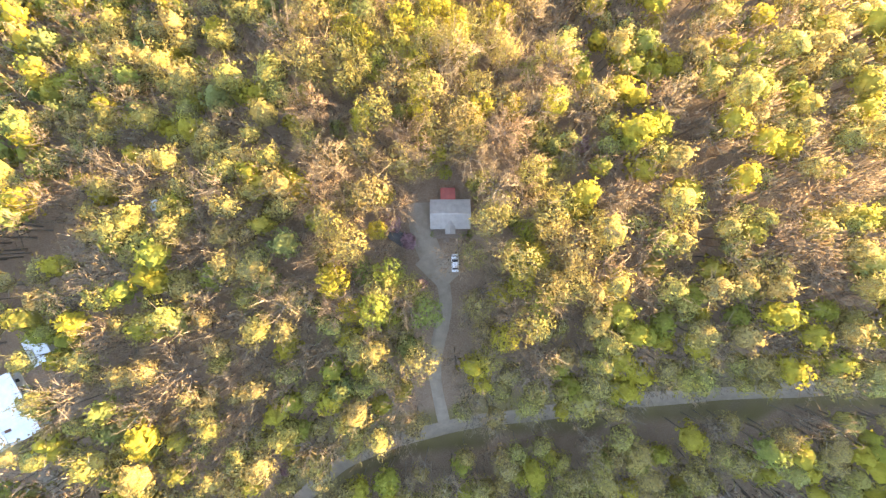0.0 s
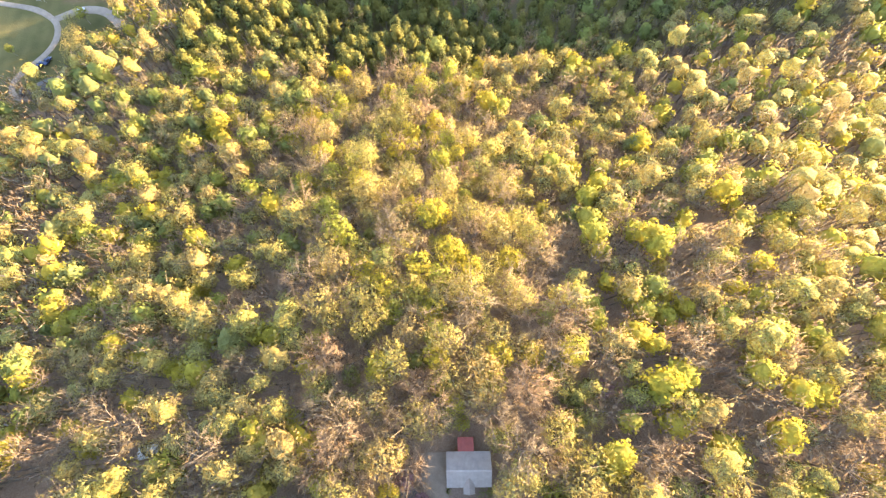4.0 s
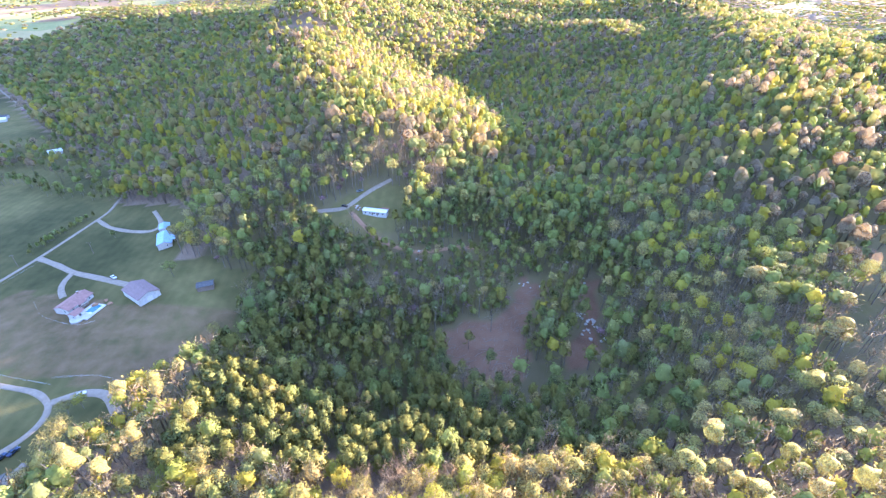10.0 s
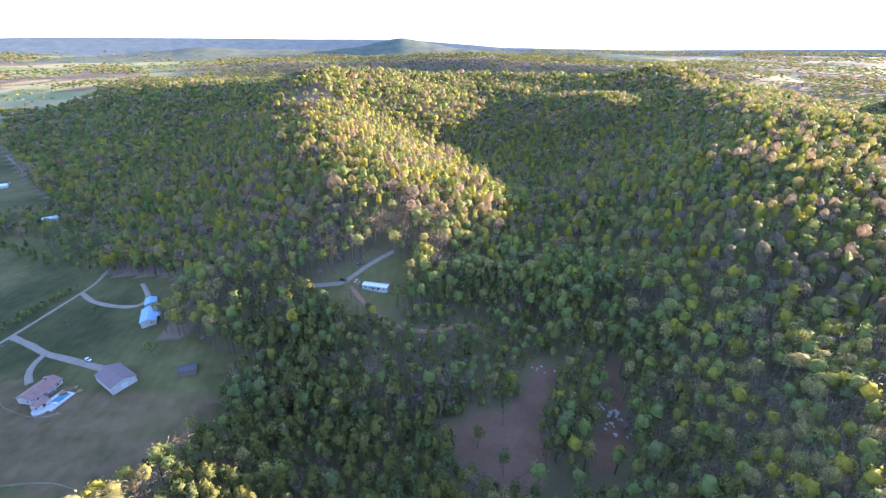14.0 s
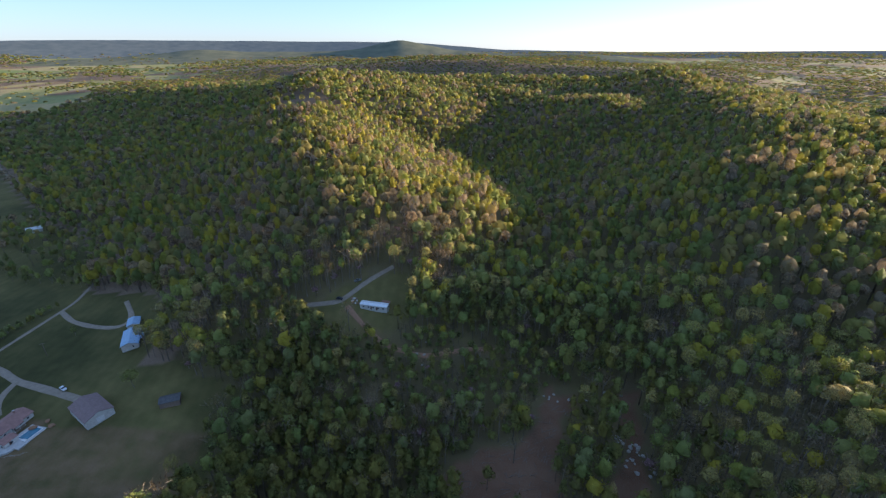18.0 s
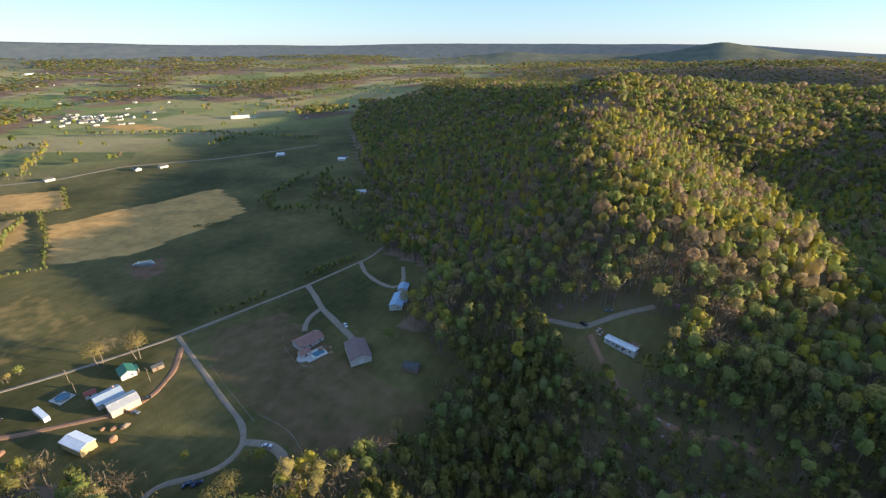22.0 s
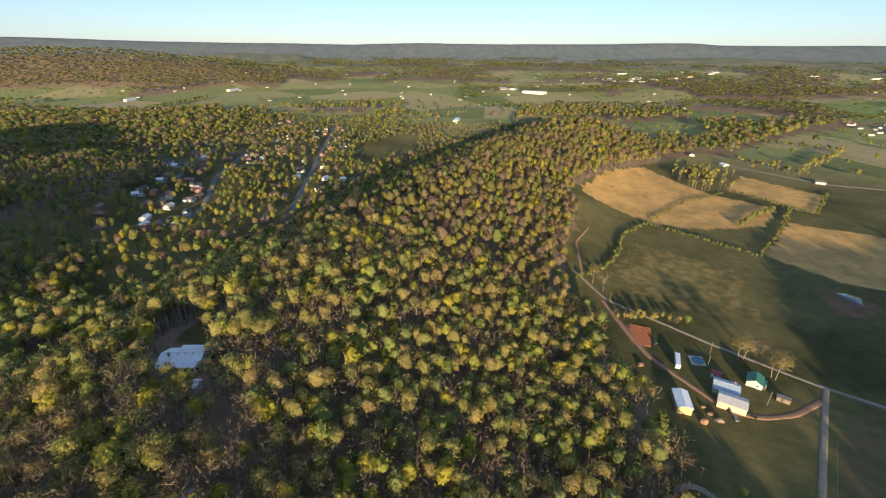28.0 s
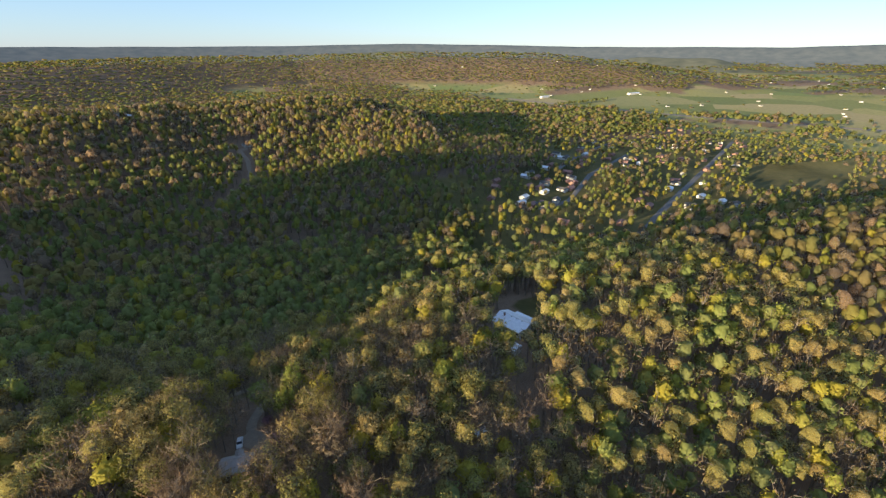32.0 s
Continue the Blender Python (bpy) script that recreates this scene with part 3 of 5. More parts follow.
def sprays(r, centres, size, out, bare=0.0):
    """Small bent leaf sprays, one triangle each, that face roughly away from the crown's heart."""
    n = len(centres)
    nrm = unit(r.normal(size=(n, 3)) * 0.6 + out)
    t = unit(np.cross(nrm, r.normal(size=(n, 3))))
    if bare > 0.5:  # bare sprays run outwards and up, as twigs do
        t = unit(out + np.array([0, 0, 0.45]) + 0.4 * r.normal(size=(n, 3)))
        nrm = unit(np.cross(t, r.normal(size=(n, 3))))
    s = np.cross(nrm, t)
    sz = (size * r.uniform(0.55, 1.35, n))[:, None]
    asp = (r.uniform(0.5, 0.95, n) * (1 - 0.6 * bare))[:, None]
    v = np.stack([centres - t * sz * 0.7 - s * sz * asp * 0.3, centres + t * sz * 0.7 - s * sz * asp * 0.35, centres + s * sz * asp * 0.75 + nrm * sz * 0.1], 1).reshape(-1, 3)
    soft = unit(out * 0.95 + nrm * 0.22 + np.array([0, 0, 0.28]))
    return v, np.arange(3 * n).reshape(n, 3), np.repeat(soft, 3, 0)


def ribbons(r, roots, ways, wide, out):
    """Thin tapering twigs, one triangle each, from the roots along the ways."""
    n = len(roots)
    side = unit(np.cross(ways, out + 0.3 * r.normal(size=(n, 3))))
    w = (wide * r.uniform(0.6, 1.4, n))[:, None]
    flip = np.sign((np.cross(side, ways) * out).sum(1))[:, None]
    side = side * np.where(flip == 0, 1, flip)
    v = np.stack([roots - side * w * 0.6, roots + side * w * 0.6, roots + ways], 1).reshape(-1, 3)
    return v, np.arange(3 * n).reshape(n, 3), np.repeat(unit(out + 0.5 * unit(np.cross(side, ways))), 3, 0)


def dome(r, heart, axes, bumps, segs, rings, size=0.9, rough=0.3, lift=0.28):
    """The lumpy skin of twigs and leaves over a crown, ragged at every corner."""
    out = [(0.0, 0.0, 1.0)]
    for i in range(rings):
        th = (i + 1) / rings * 2.05
        for j in range(segs):
            a = 2 * np.pi * (j + 0.5 * i) / segs + r.uniform(-0.25, 0.25)
            t = th + r.uniform(-0.16, 0.16)
            out.append((np.sin(t) * np.cos(a), np.sin(t) * np.sin(a), np.cos(t)))
    out = np.array(out)
    lump = 0.80 + 0.26 * np.clip(((out @ bumps.T).max(1) - 0.72) / 0.28, 0, 1)
    v = heart + out * axes * (size * lump * r.uniform(1 - 0.6 * rough, 1 + 0.5 * rough, len(out)))[:, None]
    f = [(0, 1 + j, 1 + (j + 1) % segs) for j in range(segs)]
    for i in range(rings - 1):
        a, b_ = 1 + i * segs, 1 + (i + 1) * segs
        for j in range(segs):
            k = (j + 1) % segs
            f += [(a + j, b_ + j, b_ + k), (a + j, b_ + k, a + k)]
    return v, np.array(f), unit((out / axes * axes[0] if lift < 0.7 else out) + rough * r.normal(size=out.shape) + np.array([0, 0, lift]))


class Parts:
    """Collects triangles of leaves (0), of wood (1) and of the haze of twigs within (2)."""

    def __init__(self):
        self.v, self.f, self.m, self.q, self.n = [], [], [], [], 0

    def put(self, vfn, mat):
        v, f, q = vfn
        self.v.append(v)
        self.f.append(f + self.n)
        self.q.append(q)
        self.m.append(np.full(len(f), mat))
        self.n += len(v)

    def arrays(self):
        """Every triangle is wound so that its front is the side that its normals name."""
        v, f, q = np.vstack(self.v), np.vstack(self.f), np.vstack(self.q)
        face = np.cross(v[f[:, 1]] - v[f[:, 0]], v[f[:, 2]] - v[f[:, 0]])
        wrong = (face * q[f].mean(1)).sum(1) < 0
        f[wrong] = f[wrong][:, ::-1]
        return v, f, np.concatenate(self.m), q


def broadleaf(seed, level, height=18.0, spread=3.5, bare=0.0, deep=0.28):
    """A tree of trunk, rising limbs that fork into branches and twigs, and clumps of leaf sprays over an uneven crown."""
    clumps, per, size, limbs, forks, twigs, trunk, segs, rings = LEVELS[level]
    r = np.random.RandomState(seed)
    p = Parts()
    if level > 2:
        spread, deep = (spread * 0.9, deep * 1.2) if level == 3 else (spread * 1.35, deep * 0.5) if level > 4 else (spread * 1.1, deep)
    lean = np.array([*(r.normal(size=2) * 0.5), 0])
    heart = lean + np.array([0, 0, height * (1 - deep)])
    mid = heart * 0.5 + np.array([r.normal() * 0.25, r.normal() * 0.25, 0])
    if trunk > 2:
        p.put(stick((0, 0, -1.5), mid, 0.20, 0.15, trunk), 1)
        p.put(stick(mid, heart, 0.15, 0.08, trunk), 1)
    elif trunk:
        p.put(stick((0, 0, -1.5), heart, 0.30, 0.14, 3 if level == 2 else 2), 1)
    axes = np.array([spread * r.uniform(0.86, 1.14), spread * r.uniform(0.86, 1.14), height * deep])
    bumps = unit(r.normal(size=(9, 3)) + np.array([0, 0, 0.6]))
    roots, ways = [], []
    for k in range(limbs):
        a = 2.4 * k + r.uniform(-0.4, 0.4)
        reach = r.uniform(0.4, 0.82)
        tip = heart + axes * np.array([np.cos(a) * reach, np.sin(a) * reach, r.uniform(0.25, 0.8) - 0.35 * reach])
        root = mid + (heart - mid) * r.uniform(0.1, 0.9)
        knee = root * 0.5 + tip * 0.5 + np.array([0, 0, -0.7])
        if level < 2:
            p.put(stick(root, knee, 0.09, 0.065), 1)
            p.put(stick(knee, tip, 0.065, 0.03), 1)
        else:
            p.put(ribbons(r, root[None], (tip - root)[None], 0.2, unit(tip - heart)[None]), 1)
        for i in range(forks):
            at_ = knee + (tip - knee) * r.uniform(-0.5, 1.0) if i else tip
            roots.append(at_)
            ways.append((unit(at_ - heart + np.array([0, 0, 1.6])) + 0.55 * r.normal(size=3)) * spread * r.uniform(0.28, 0.55))
    if roots:
        roots, ways = np.array(roots), np.array(ways)
        p.put(ribbons(r, roots, ways, 0.10 if level < 2 else 0.2, unit(ways)), 1)
        n = int(twigs * (0.25 + 0.75 * min(1.0, 1.6 * bare)) * len(roots))
        if n:
            k = r.randint(len(roots), size=n)
            q = roots[k] + ways[k] * r.uniform(0.1, 0.95, n)[:, None]
            w = unit(unit(ways[k]) + 0.75 * r.normal(size=(n, 3)) + np.array([0, 0, 0.25])) * r.uniform(0.6, 1.7, n)[:, None]
            p.put(ribbons(r, q, w, (0.055, 0.085, 0.2)[level], unit(q - heart + np.array([0, 0, 2.0]))), 0)
    far = level > 2
    if level == 0 or (not far and bare > 0.5):  # fine twigs inside the crown
        n = int((150, 60, 26)[level] * (1 + 0.8 * bare))
        out = unit(r.normal(size=(n, 3)) + np.array([0, 0, 0.25]))
        q = heart + out * axes * r.uniform(0.25, 0.85, n)[:, None]
        p.put(sprays(r, q, (0.62, 0.95, 1.45)[level], unit(out + 0.5 * r.normal(size=(n, 3)) + np.array([0, 0, 0.6])), bare), 2)
    else:
        p.put(dome(r, heart, axes, bumps, segs, rings, (0.72, 0.78, 0.82, 0.92, 0.92)[level - 1], 0.35, 0.72 if level > 4 else 0.4), 0 if far else 2)
    n = max(int(clumps * (1 - 0.35 * bare)), 1) if clumps else 0
    if n:
        out = unit(r.normal(size=(4 * n + 8, 3)))
        out = out[out[:, 2] > -0.55][:n]
        lump = 0.80 + 0.26 * np.clip(((out @ bumps.T).max(1) - 0.72) / 0.28, 0, 1)
        heads = heart + out * axes * (lump * (r.uniform(0.0, 1.0, len(out)) ** 0.5 * 0.42 + 0.56 * r.uniform(0.9, 1.05, len(out))))[:, None]
        per = max(int(per * (1 - 0.5 * bare)), 1)
        k = np.repeat(np.arange(len(out)), per)
        ball = unit(r.normal(size=(len(k), 3)) + 0.7 * out[k])
        fat = spread * (0.17 if level < 2 else 0.2) * r.uniform(0.6, 1.15, len(out))[k]
        q = heads[k] + ball * fat[:, None] * np.array([1.0, 1.0, 0.8])
        p.put(sprays(r, q, size * (1 - 0.25 * bare), unit(out[k] / axes * spread + 0.9 * ball), bare), 0)
    return p.arrays()


def pine(seed, leaves, size, trunk, segs, rings, height=17.0, spread=2.9):
    """A pine: bare lower trunk, boughs in uneven tiers with tufts of needles, a rounded top."""
    r = np.random.RandomState(seed)
    p = Parts()
    if trunk > 2:
        p.put(stick((0, 0, -1.5), (0, 0, height * 0.6), 0.24, 0.15, 4), 1)
        p.put(stick((0, 0, height * 0.6), (0, 0, height * 0.97), 0.15, 0.03, 4), 1)
    elif trunk:
        p.put(stick((0, 0, -1.5), (0, 0, height * 0.9), 0.24, 0.1, 2), 1)
    count = 22 if leaves > 90 else 10
    tips, rads = [], []
    for k in range(count):
        h = 0.5 + 0.46 * (k + r.uniform(0, 1)) / count
        a = 2.4 * k + r.uniform(-0.5, 0.5)
        reach = spread * (1.05 - 0.95 * ((h - 0.5) / 0.48) ** 1.6) * r.uniform(0.6, 1.0)
        tips.append((np.cos(a) * reach, np.sin(a) * reach, height * h + 0.3))
        rads.append(0.85 + 0.25 * r.rand())
        if leaves > 110:
            p.put(stick((0, 0, height * h - 0.5), tips[-1], 0.05, 0.02), 1)
    tips.append((0, 0, height * 0.95))
    rads.append(1.0)
    tips, rads = np.array(tips), np.array(rads)
    heart = np.array([0, 0, height * 0.72])
    p.put(dome(r, heart, np.array([spread, spread, height * 0.27]), unit(r.normal(size=(14, 3)) + np.array([0, 0, 0.4])), segs, rings, 0.7 if leaves > 30 else 0.86), 2)
    pick = r.randint(len(tips), size=leaves)
    out = unit(r.normal(size=(leaves, 3)) + np.array([0, 0, 0.45]))
    c = tips[pick] + out * (rads[pick] * r.uniform(0.6, 1.1, leaves))[:, None] * np.array([1.25, 1.25, 0.7])
    away = unit(tips[pick] * np.array([1, 1, 0]) + np.array([0, 0, 0.8]) + 1.3 * out)
    p.put(sprays(r, c, size, away), 0)
    return p.arrays()


# kind: share of bare twigs, height, spread
KINDS = {
    "bare": (1.0, 18.5, 4.5), "budding": (0.35, 18.0, 4.2), "leafing": (0.0, 17.0, 3.6),
    "green": (0.0, 17.5, 3.6), "pine": (0.0, 17.0, 3.0), "redbud": (0.2, 6.5, 2.3),
}
# leaf clumps, sprays in each, their size, limbs, branches on each, twigs on each, sides of the trunk, corners and rings of the crown's skin, from the nearest trees to the farthest
LEVELS = [(140, 9, 0.34, 8, 6, 15, 4, 11, 5), (80, 5, 0.54, 6, 5, 6, 3, 9, 4), (36, 2, 0.78, 4, 2, 3, 2, 7, 3), (12, 2, 1.12, 0, 0, 0, 2, 6, 3), (5, 1, 1.8, 0, 0, 0, 0, 5, 2), (0, 0, 3.0, 0, 0, 0, 0, 4, 2)]
NEEDLES = [(560, 0.45), (300, 0.58), (84, 1.0), (9, 1.9), (4, 2.6), (0, 3.0)]
TEMPLATES = {}


def template(kind, level, k):
    key = (kind, level, k)
    if key not in TEMPLATES:
        bare, height, spread = KINDS[kind]
        trunk, segs, rings = LEVELS[level][-3:]
        seed = 100 * level + 10 * list(KINDS).index(kind) + k
        if kind == "pine":
            TEMPLATES[key] = pine(seed, *NEEDLES[level], trunk, segs, rings, height, spread)
        else:
            TEMPLATES[key] = broadleaf(seed, level, height, spread, bare)
    return TEMPLATES[key]


FLIGHT = [(0.0, 0.0), (-10.0, 65.0), (-26.0, 117.0)]  # the plan's line along which the woods are finest


def share(x, y):
    """Chances of each kind of tree, by the woods they stand in."""
    n = len(x)
    w = np.tile([0.47, 0.33, 0.175, 0.005, 0.0, 0.02], (n, 1))

    def put(mask, row):
        w[mask] = row

    put((y > 330), [0.15, 0.20, 0.27, 0.36, 0.01, 0.01])
    put((x > 60) & (y > 60) & (y <= 330), [0.40, 0.26, 0.14, 0.18, 0.0, 0.02])
    put((x < -120) & (y < 150), [0.28, 0.40, 0.11, 0.21, 0.0, 0.0])
    put((x < -40) & (y < 40) & (y > -120) & (x >= -120), [0.46, 0.35, 0.15, 0.03, 0.0, 0.01])
    put((y < -120), [0.18, 0.22, 0.14, 0.46, 0.0, 0.0])
    put((y < -100) & (hill_height(x, y) > 35), [0.34, 0.30, 0.10, 0.24, 0.02, 0.0])
    put((y > 25) & (y < 172) & (x > -140) & (x < 60), [0.40, 0.36, 0.23, 0.0, 0.0, 0.01])
    put((y > 25) & (y < 172) & (x > -140) & (x < -40), [0.28, 0.38, 0.20, 0.14, 0.0, 0.0])
    put((y > -80) & (y < 170) & (x > 18) & (x < 160), [0.36, 0.44, 0.17, 0.02, 0.0, 0.01])
    put((x < -900), [0.28, 0.20, 0.0, 0.46, 0.06, 0.0])
    put((y > 205) & (y < 330) & (x > -140) & (x < 110), [0.20, 0.05, 0.02, 0.24, 0.47, 0.02])
    edge = 152 + 5 * smooth_noise(x, y, 18, 52)
    put((y > edge) & (y < 240) & (x > -118) & (x < 25), [0.06, 0.03, 0.0, 0.04, 0.87, 0.0])
    put((y > edge + 4) & (y < 205) & (x >= 25) & (x < 100), [0.14, 0.08, 0.0, 0.16, 0.62, 0.0])
    put(inside(x, y, EDGE_BAND), [0.14, 0.10, 0.05, 0.43, 0.28, 0.0])
    put((y > 335) & (y < 420) & (x > -160) & (x < 0), [0.45, 0.18, 0.08, 0.20, 0.0, 0.09])
    put(np.hypot(x, y) > 1000, [0.14, 0.20, 0.10, 0.52, 0.04, 0.0])
    return w


def wooded(x, y):
    """Chance of a tree at each point of the plan."""
    d = np.ones(len(x))
    wob = smooth_noise(x, y, 14, 8) * 5
    d[inside(x + wob, y - wob, VALLEY)] = 0
    wob = smooth_noise(x, y, 12, 41) * 4
    d[inside(x + wob, y + wob, EDGE_BAND)] = 0.62
    far = (x < -950) | (np.hypot(x, y) > 1750)
    d[far] = np.where(far_fields(x[far], y[far]) > 0.5, 0.04, 0.8)
    vil = (x < -150) & (x > -1050) & (y < -120) & (y > -720) & (hill_height(x, y) < 20)
    d[vil] = np.where(smooth_noise(x[vil], y[vil], 60, 43) > 0.15, 0.7, 0.36)
    for spot in OPEN_FIELDS:
        d[inside(x + wob, y + wob, spot)] = 0.01
    for spot, keep in ((CLEARING, 0.02), (LOG_STRIP, 0.0), (LOW_GRASS, 0.05), (TRAILER_YARD, 0.04), (WEST_YARD, 0.05), (BALD, 0.12)):
        d[inside(x + 0.5 * wob, y + 0.5 * wob, spot)] = keep
    d[inside(x, y, ISLAND)] = 1.0
    d[(d > 0.9) & (smooth_noise(x, y, 22, 44) > 0.8)] = 0.6
    rc = road_clearance(x, y)
    d[rc < 1.2] = 0
    for px, py, pr in PLACES:
        d[np.hypot(x - px, y - py) < pr] = 0
    return d


def scatter(cell, near, far, seed, extra=None):
    """Points of a jittered grid, at near to far metres from the flight line, that the woods keep."""
    r = np.random.RandomState(seed)
    a = np.arange(-min(far + 200, 4600), min(far + 200, 4600), cell)
    gx_, gy_ = np.meshgrid(a, a)
    x = (gx_ + r.uniform(-0.46, 0.46, gx_.shape) * cell).ravel()
    y = (gy_ + r.uniform(-0.46, 0.46, gy_.shape) * cell).ravel()
    q = line_distance(x, y, FLIGHT)
    ok = (q >= near) & (q < far)
    x, y = x[ok], y[ok]
    if far > 200:  # the side on which the hill hides itself is left thinner
        az = np.degrees(np.arctan2(-(x + 20), y - 60))
        dull = (az < -52) & (az > -148) & (np.hypot(x, y) > 240)
        keep = ~dull | (r.rand(len(x)) < np.where(np.hypot(x, y) > 330, 0.12, 0.4))
        x, y = x[keep], y[keep]
    keep = r.rand(len(x)) < wooded(x, y)
    return x[keep], y[keep], r


def choose(x, y, r):
    w = np.cumsum(share(x, y), 1)
    w += (smooth_noise(x, y, 38, 51) * 0.10)[:, None] * np.array([1, 1, 1, 0.5, 0, 0])
    u = r.rand(len(x))[:, None]
    return np.minimum((u > w).sum(1), 5)


def plant(cell, near, far, level, seed, names, big=1.0, sets=3):
    """Woods past counting: each kind's trees joined into one mesh."""
    x, y, r = scatter(cell, near, far, seed)
    plant_at(x, y, choose(x, y, r), r, level, names, big, sets)


def plant_at(x, y, kind, r, level, names, big=1.0, sets=3, sunk=0.0):
    """sunk: the share of the height by which bushes stand lower than trees, leafy to the ground."""
    z = land(x, y)
    for ki, kn in enumerate(KINDS):
        vs, fs, ms, ts, ns, off = [], [], [], [], [], 0
        for k in range(sets):
            m = np.where((kind == ki))[0][k::sets]
            if not len(m):
                continue
            v, f, mi, nv = template(kn, level, k)
            a = r.uniform(0, 2 * np.pi, len(m))
            s = r.uniform(0.7, 1.22, len(m)) * big
            sz = s ** 0.5 * big ** 0.5 * r.uniform(0.82, 1.18, len(m)) / max(big, 1.0) ** 0.6
            low = np.where((x[m] < -240) & (x[m] > -1050) & (y[m] < -230) & (y[m] > -720), 0.72, 1.0)  # lower trees in the village
            low = np.where(inside(x[m], y[m], EDGE_BAND), 0.62, low)
            low = np.where((x[m] > -62) & (x[m] < 52) & (y[m] > 258) & (y[m] < 310), 0.6, low)  # scrub below the clay track
            s, sz = s * low ** 0.6, sz * low
            ca, sa = (np.cos(a) * s)[:, None], (np.sin(a) * s)[:, None]
            vx = ca * v[:, 0] - sa * v[:, 1] + x[m][:, None]
            vy = sa * v[:, 0] + ca * v[:, 1] + y[m][:, None]
            vz = sz[:, None] * (v[:, 2] - sunk * KINDS[kn][1]) + z[m][:, None]
            vs.append(np.stack([vx, vy, vz], -1).reshape(-1, 3))
            c1, s1 = np.cos(a)[:, None], np.sin(a)[:, None]
            ns.append(np.stack([c1 * nv[:, 0] - s1 * nv[:, 1], s1 * nv[:, 0] + c1 * nv[:, 1], np.broadcast_to(nv[:, 2], vx.shape)], -1).reshape(-1, 3))
            fs.append((f[None] + (np.arange(len(m)) * len(v))[:, None, None] + off).reshape(-1, 3))
            ms.append(np.tile(mi, len(m)))
            ts.append(np.repeat(r.rand(len(m)), len(v)))
            off += len(m) * len(v)
        if not vs:
            continue
        me = mesh_arrays(names[0], np.vstack(vs), np.vstack(fs), (NEAR_LEAF if level < 2 else FAR_LEAF if level == 2 else CANOPY)[kn], {"tint": np.concatenate(ts)})
        me.materials.append(BARK)
        me.materials.append(TWIG_HAZE[kn])
        me.polygons.foreach_set("material_index", np.concatenate(ms).astype(np.int32))
        me.normals_split_custom_set_from_vertices(np.vstack(ns))
        tagged(new(kn + "_" + names[0], me), WOOD_LABEL[kn] + " " + names[1], "woods", kind="stuff")


WOOD_LABEL = {"bare": "bare grey-brown trees catching evening sun", "budding": "tan and yellow budding trees", "leafing": "bright yellow-green trees in new leaf",
              "green": "fresh green broadleaf trees", "pine": "dark green pines with sunlit tops", "redbud": "small pink flowering redbuds"}
TREE_NAME = {"bare": "bare_tree", "budding": "budding_tree", "leafing": "leafing_tree", "green": "green_tree", "pine": "pine_tree", "redbud": "redbud_tree"}
TREE_LABEL = {"bare": "tall bare tree with pale sunlit twigs in leaf litter", "budding": "budding tree with sparse tan and yellow leaves", "leafing": "tree in bright yellow-green new leaf on the ridge",
              "green": "fresh green broadleaf tree in the woods", "pine": "dark green pine with a rounded sunlit top", "redbud": "small pink flowering redbud tree under the woods"}
TREE_SEED = {}


def tree_thing(kind, k, m):
    """One tree as a thing of its own: trunk and crown."""
    if (kind, k) not in TREE_SEED:
        v, f, mi, nv = template(kind, 0, k)
        root = new(TREE_NAME[kind])
        root.empty_display_size = 0.5
        for nm, which, mat in (("trunk", 1, BARK), ("crown", 0, NEAR_LEAF[kind])):
            mine = (mi == 1) == (which == 1)
            ff = f[mine]
            used, inv = np.unique(ff, return_inverse=True)
            ob = new(nm, mesh_arrays(nm, v[used], inv.reshape(ff.shape), mat))
            ob.data.normals_split_custom_set_from_vertices(nv[used])
            if which == 0:
                ob.data.materials.append(TWIG_HAZE[kind])
                ob.data.polygons.foreach_set("material_index", (mi[mine] == 2).astype(np.int32))
            ob.parent = root
        tagged(root, TREE_LABEL[kind], "tree", "trees on the ridge")
        root.matrix_basis = m
        TREE_SEED[kind, k] = root
        return root
    src = TREE_SEED[kind, k]
    made = copy_thing(src, m)
    made.scale = m.to_scale()
    return made

# ---- the woods ----
x, y, r = scatter(4.5, 0, 31, 61)
for px, py, ki in zip(x, y, choose(x, y, r)):
    s = r.uniform(0.72, 1.2)
    tree_thing(list(KINDS)[ki], r.randint(4), Matrix.LocRotScale((px, py, lz(px, py)), Euler((0, 0, r.uniform(0, 6.28))), (s, s, s * r.uniform(0.88, 1.15))))
plant(4.7, 31, 104, 1, 62, ("woods", "on the near ridge"))
# bare brush under the trees
r = np.random.RandomState(63)
bx, by = r.uniform(-115, 75, 9000), r.uniform(-65, 175, 9000)
ok = (line_distance(bx, by, FLIGHT) < 85) & (r.rand(9000) < wooded(bx, by))
bx, by = bx[ok][:3200], by[ok][:3200]
n = 14 * len(bx)
root_ = np.repeat(np.column_stack([bx, by, land(bx, by)]), 14, 0) + np.column_stack([r.normal(size=(n, 2)) * 0.5, r.uniform(0, 0.8, n)])
up_ = unit(r.normal(size=(n, 3)) * np.array([1, 1, 0.4]) + np.array([0, 0, 0.9])) * r.uniform(0.6, 2.0, n)[:, None]
v, f, q_ = ribbons(r, root_, up_, 0.09, unit(up_ + np.array([0, 0, 0.5])))
me = mesh_arrays("brush", v, f, FAR_LEAF["bare"], {"tint": np.repeat(r.rand(len(bx)), 42)})
me.normals_split_custom_set_from_vertices(q_)
tagged(new("brush", me), "bare brush and saplings under the trees", "brush", kind="stuff")
plant(5.05, 104, 275, 2, 63, ("slope_woods", "on the slopes round the ridge"), 1.1)
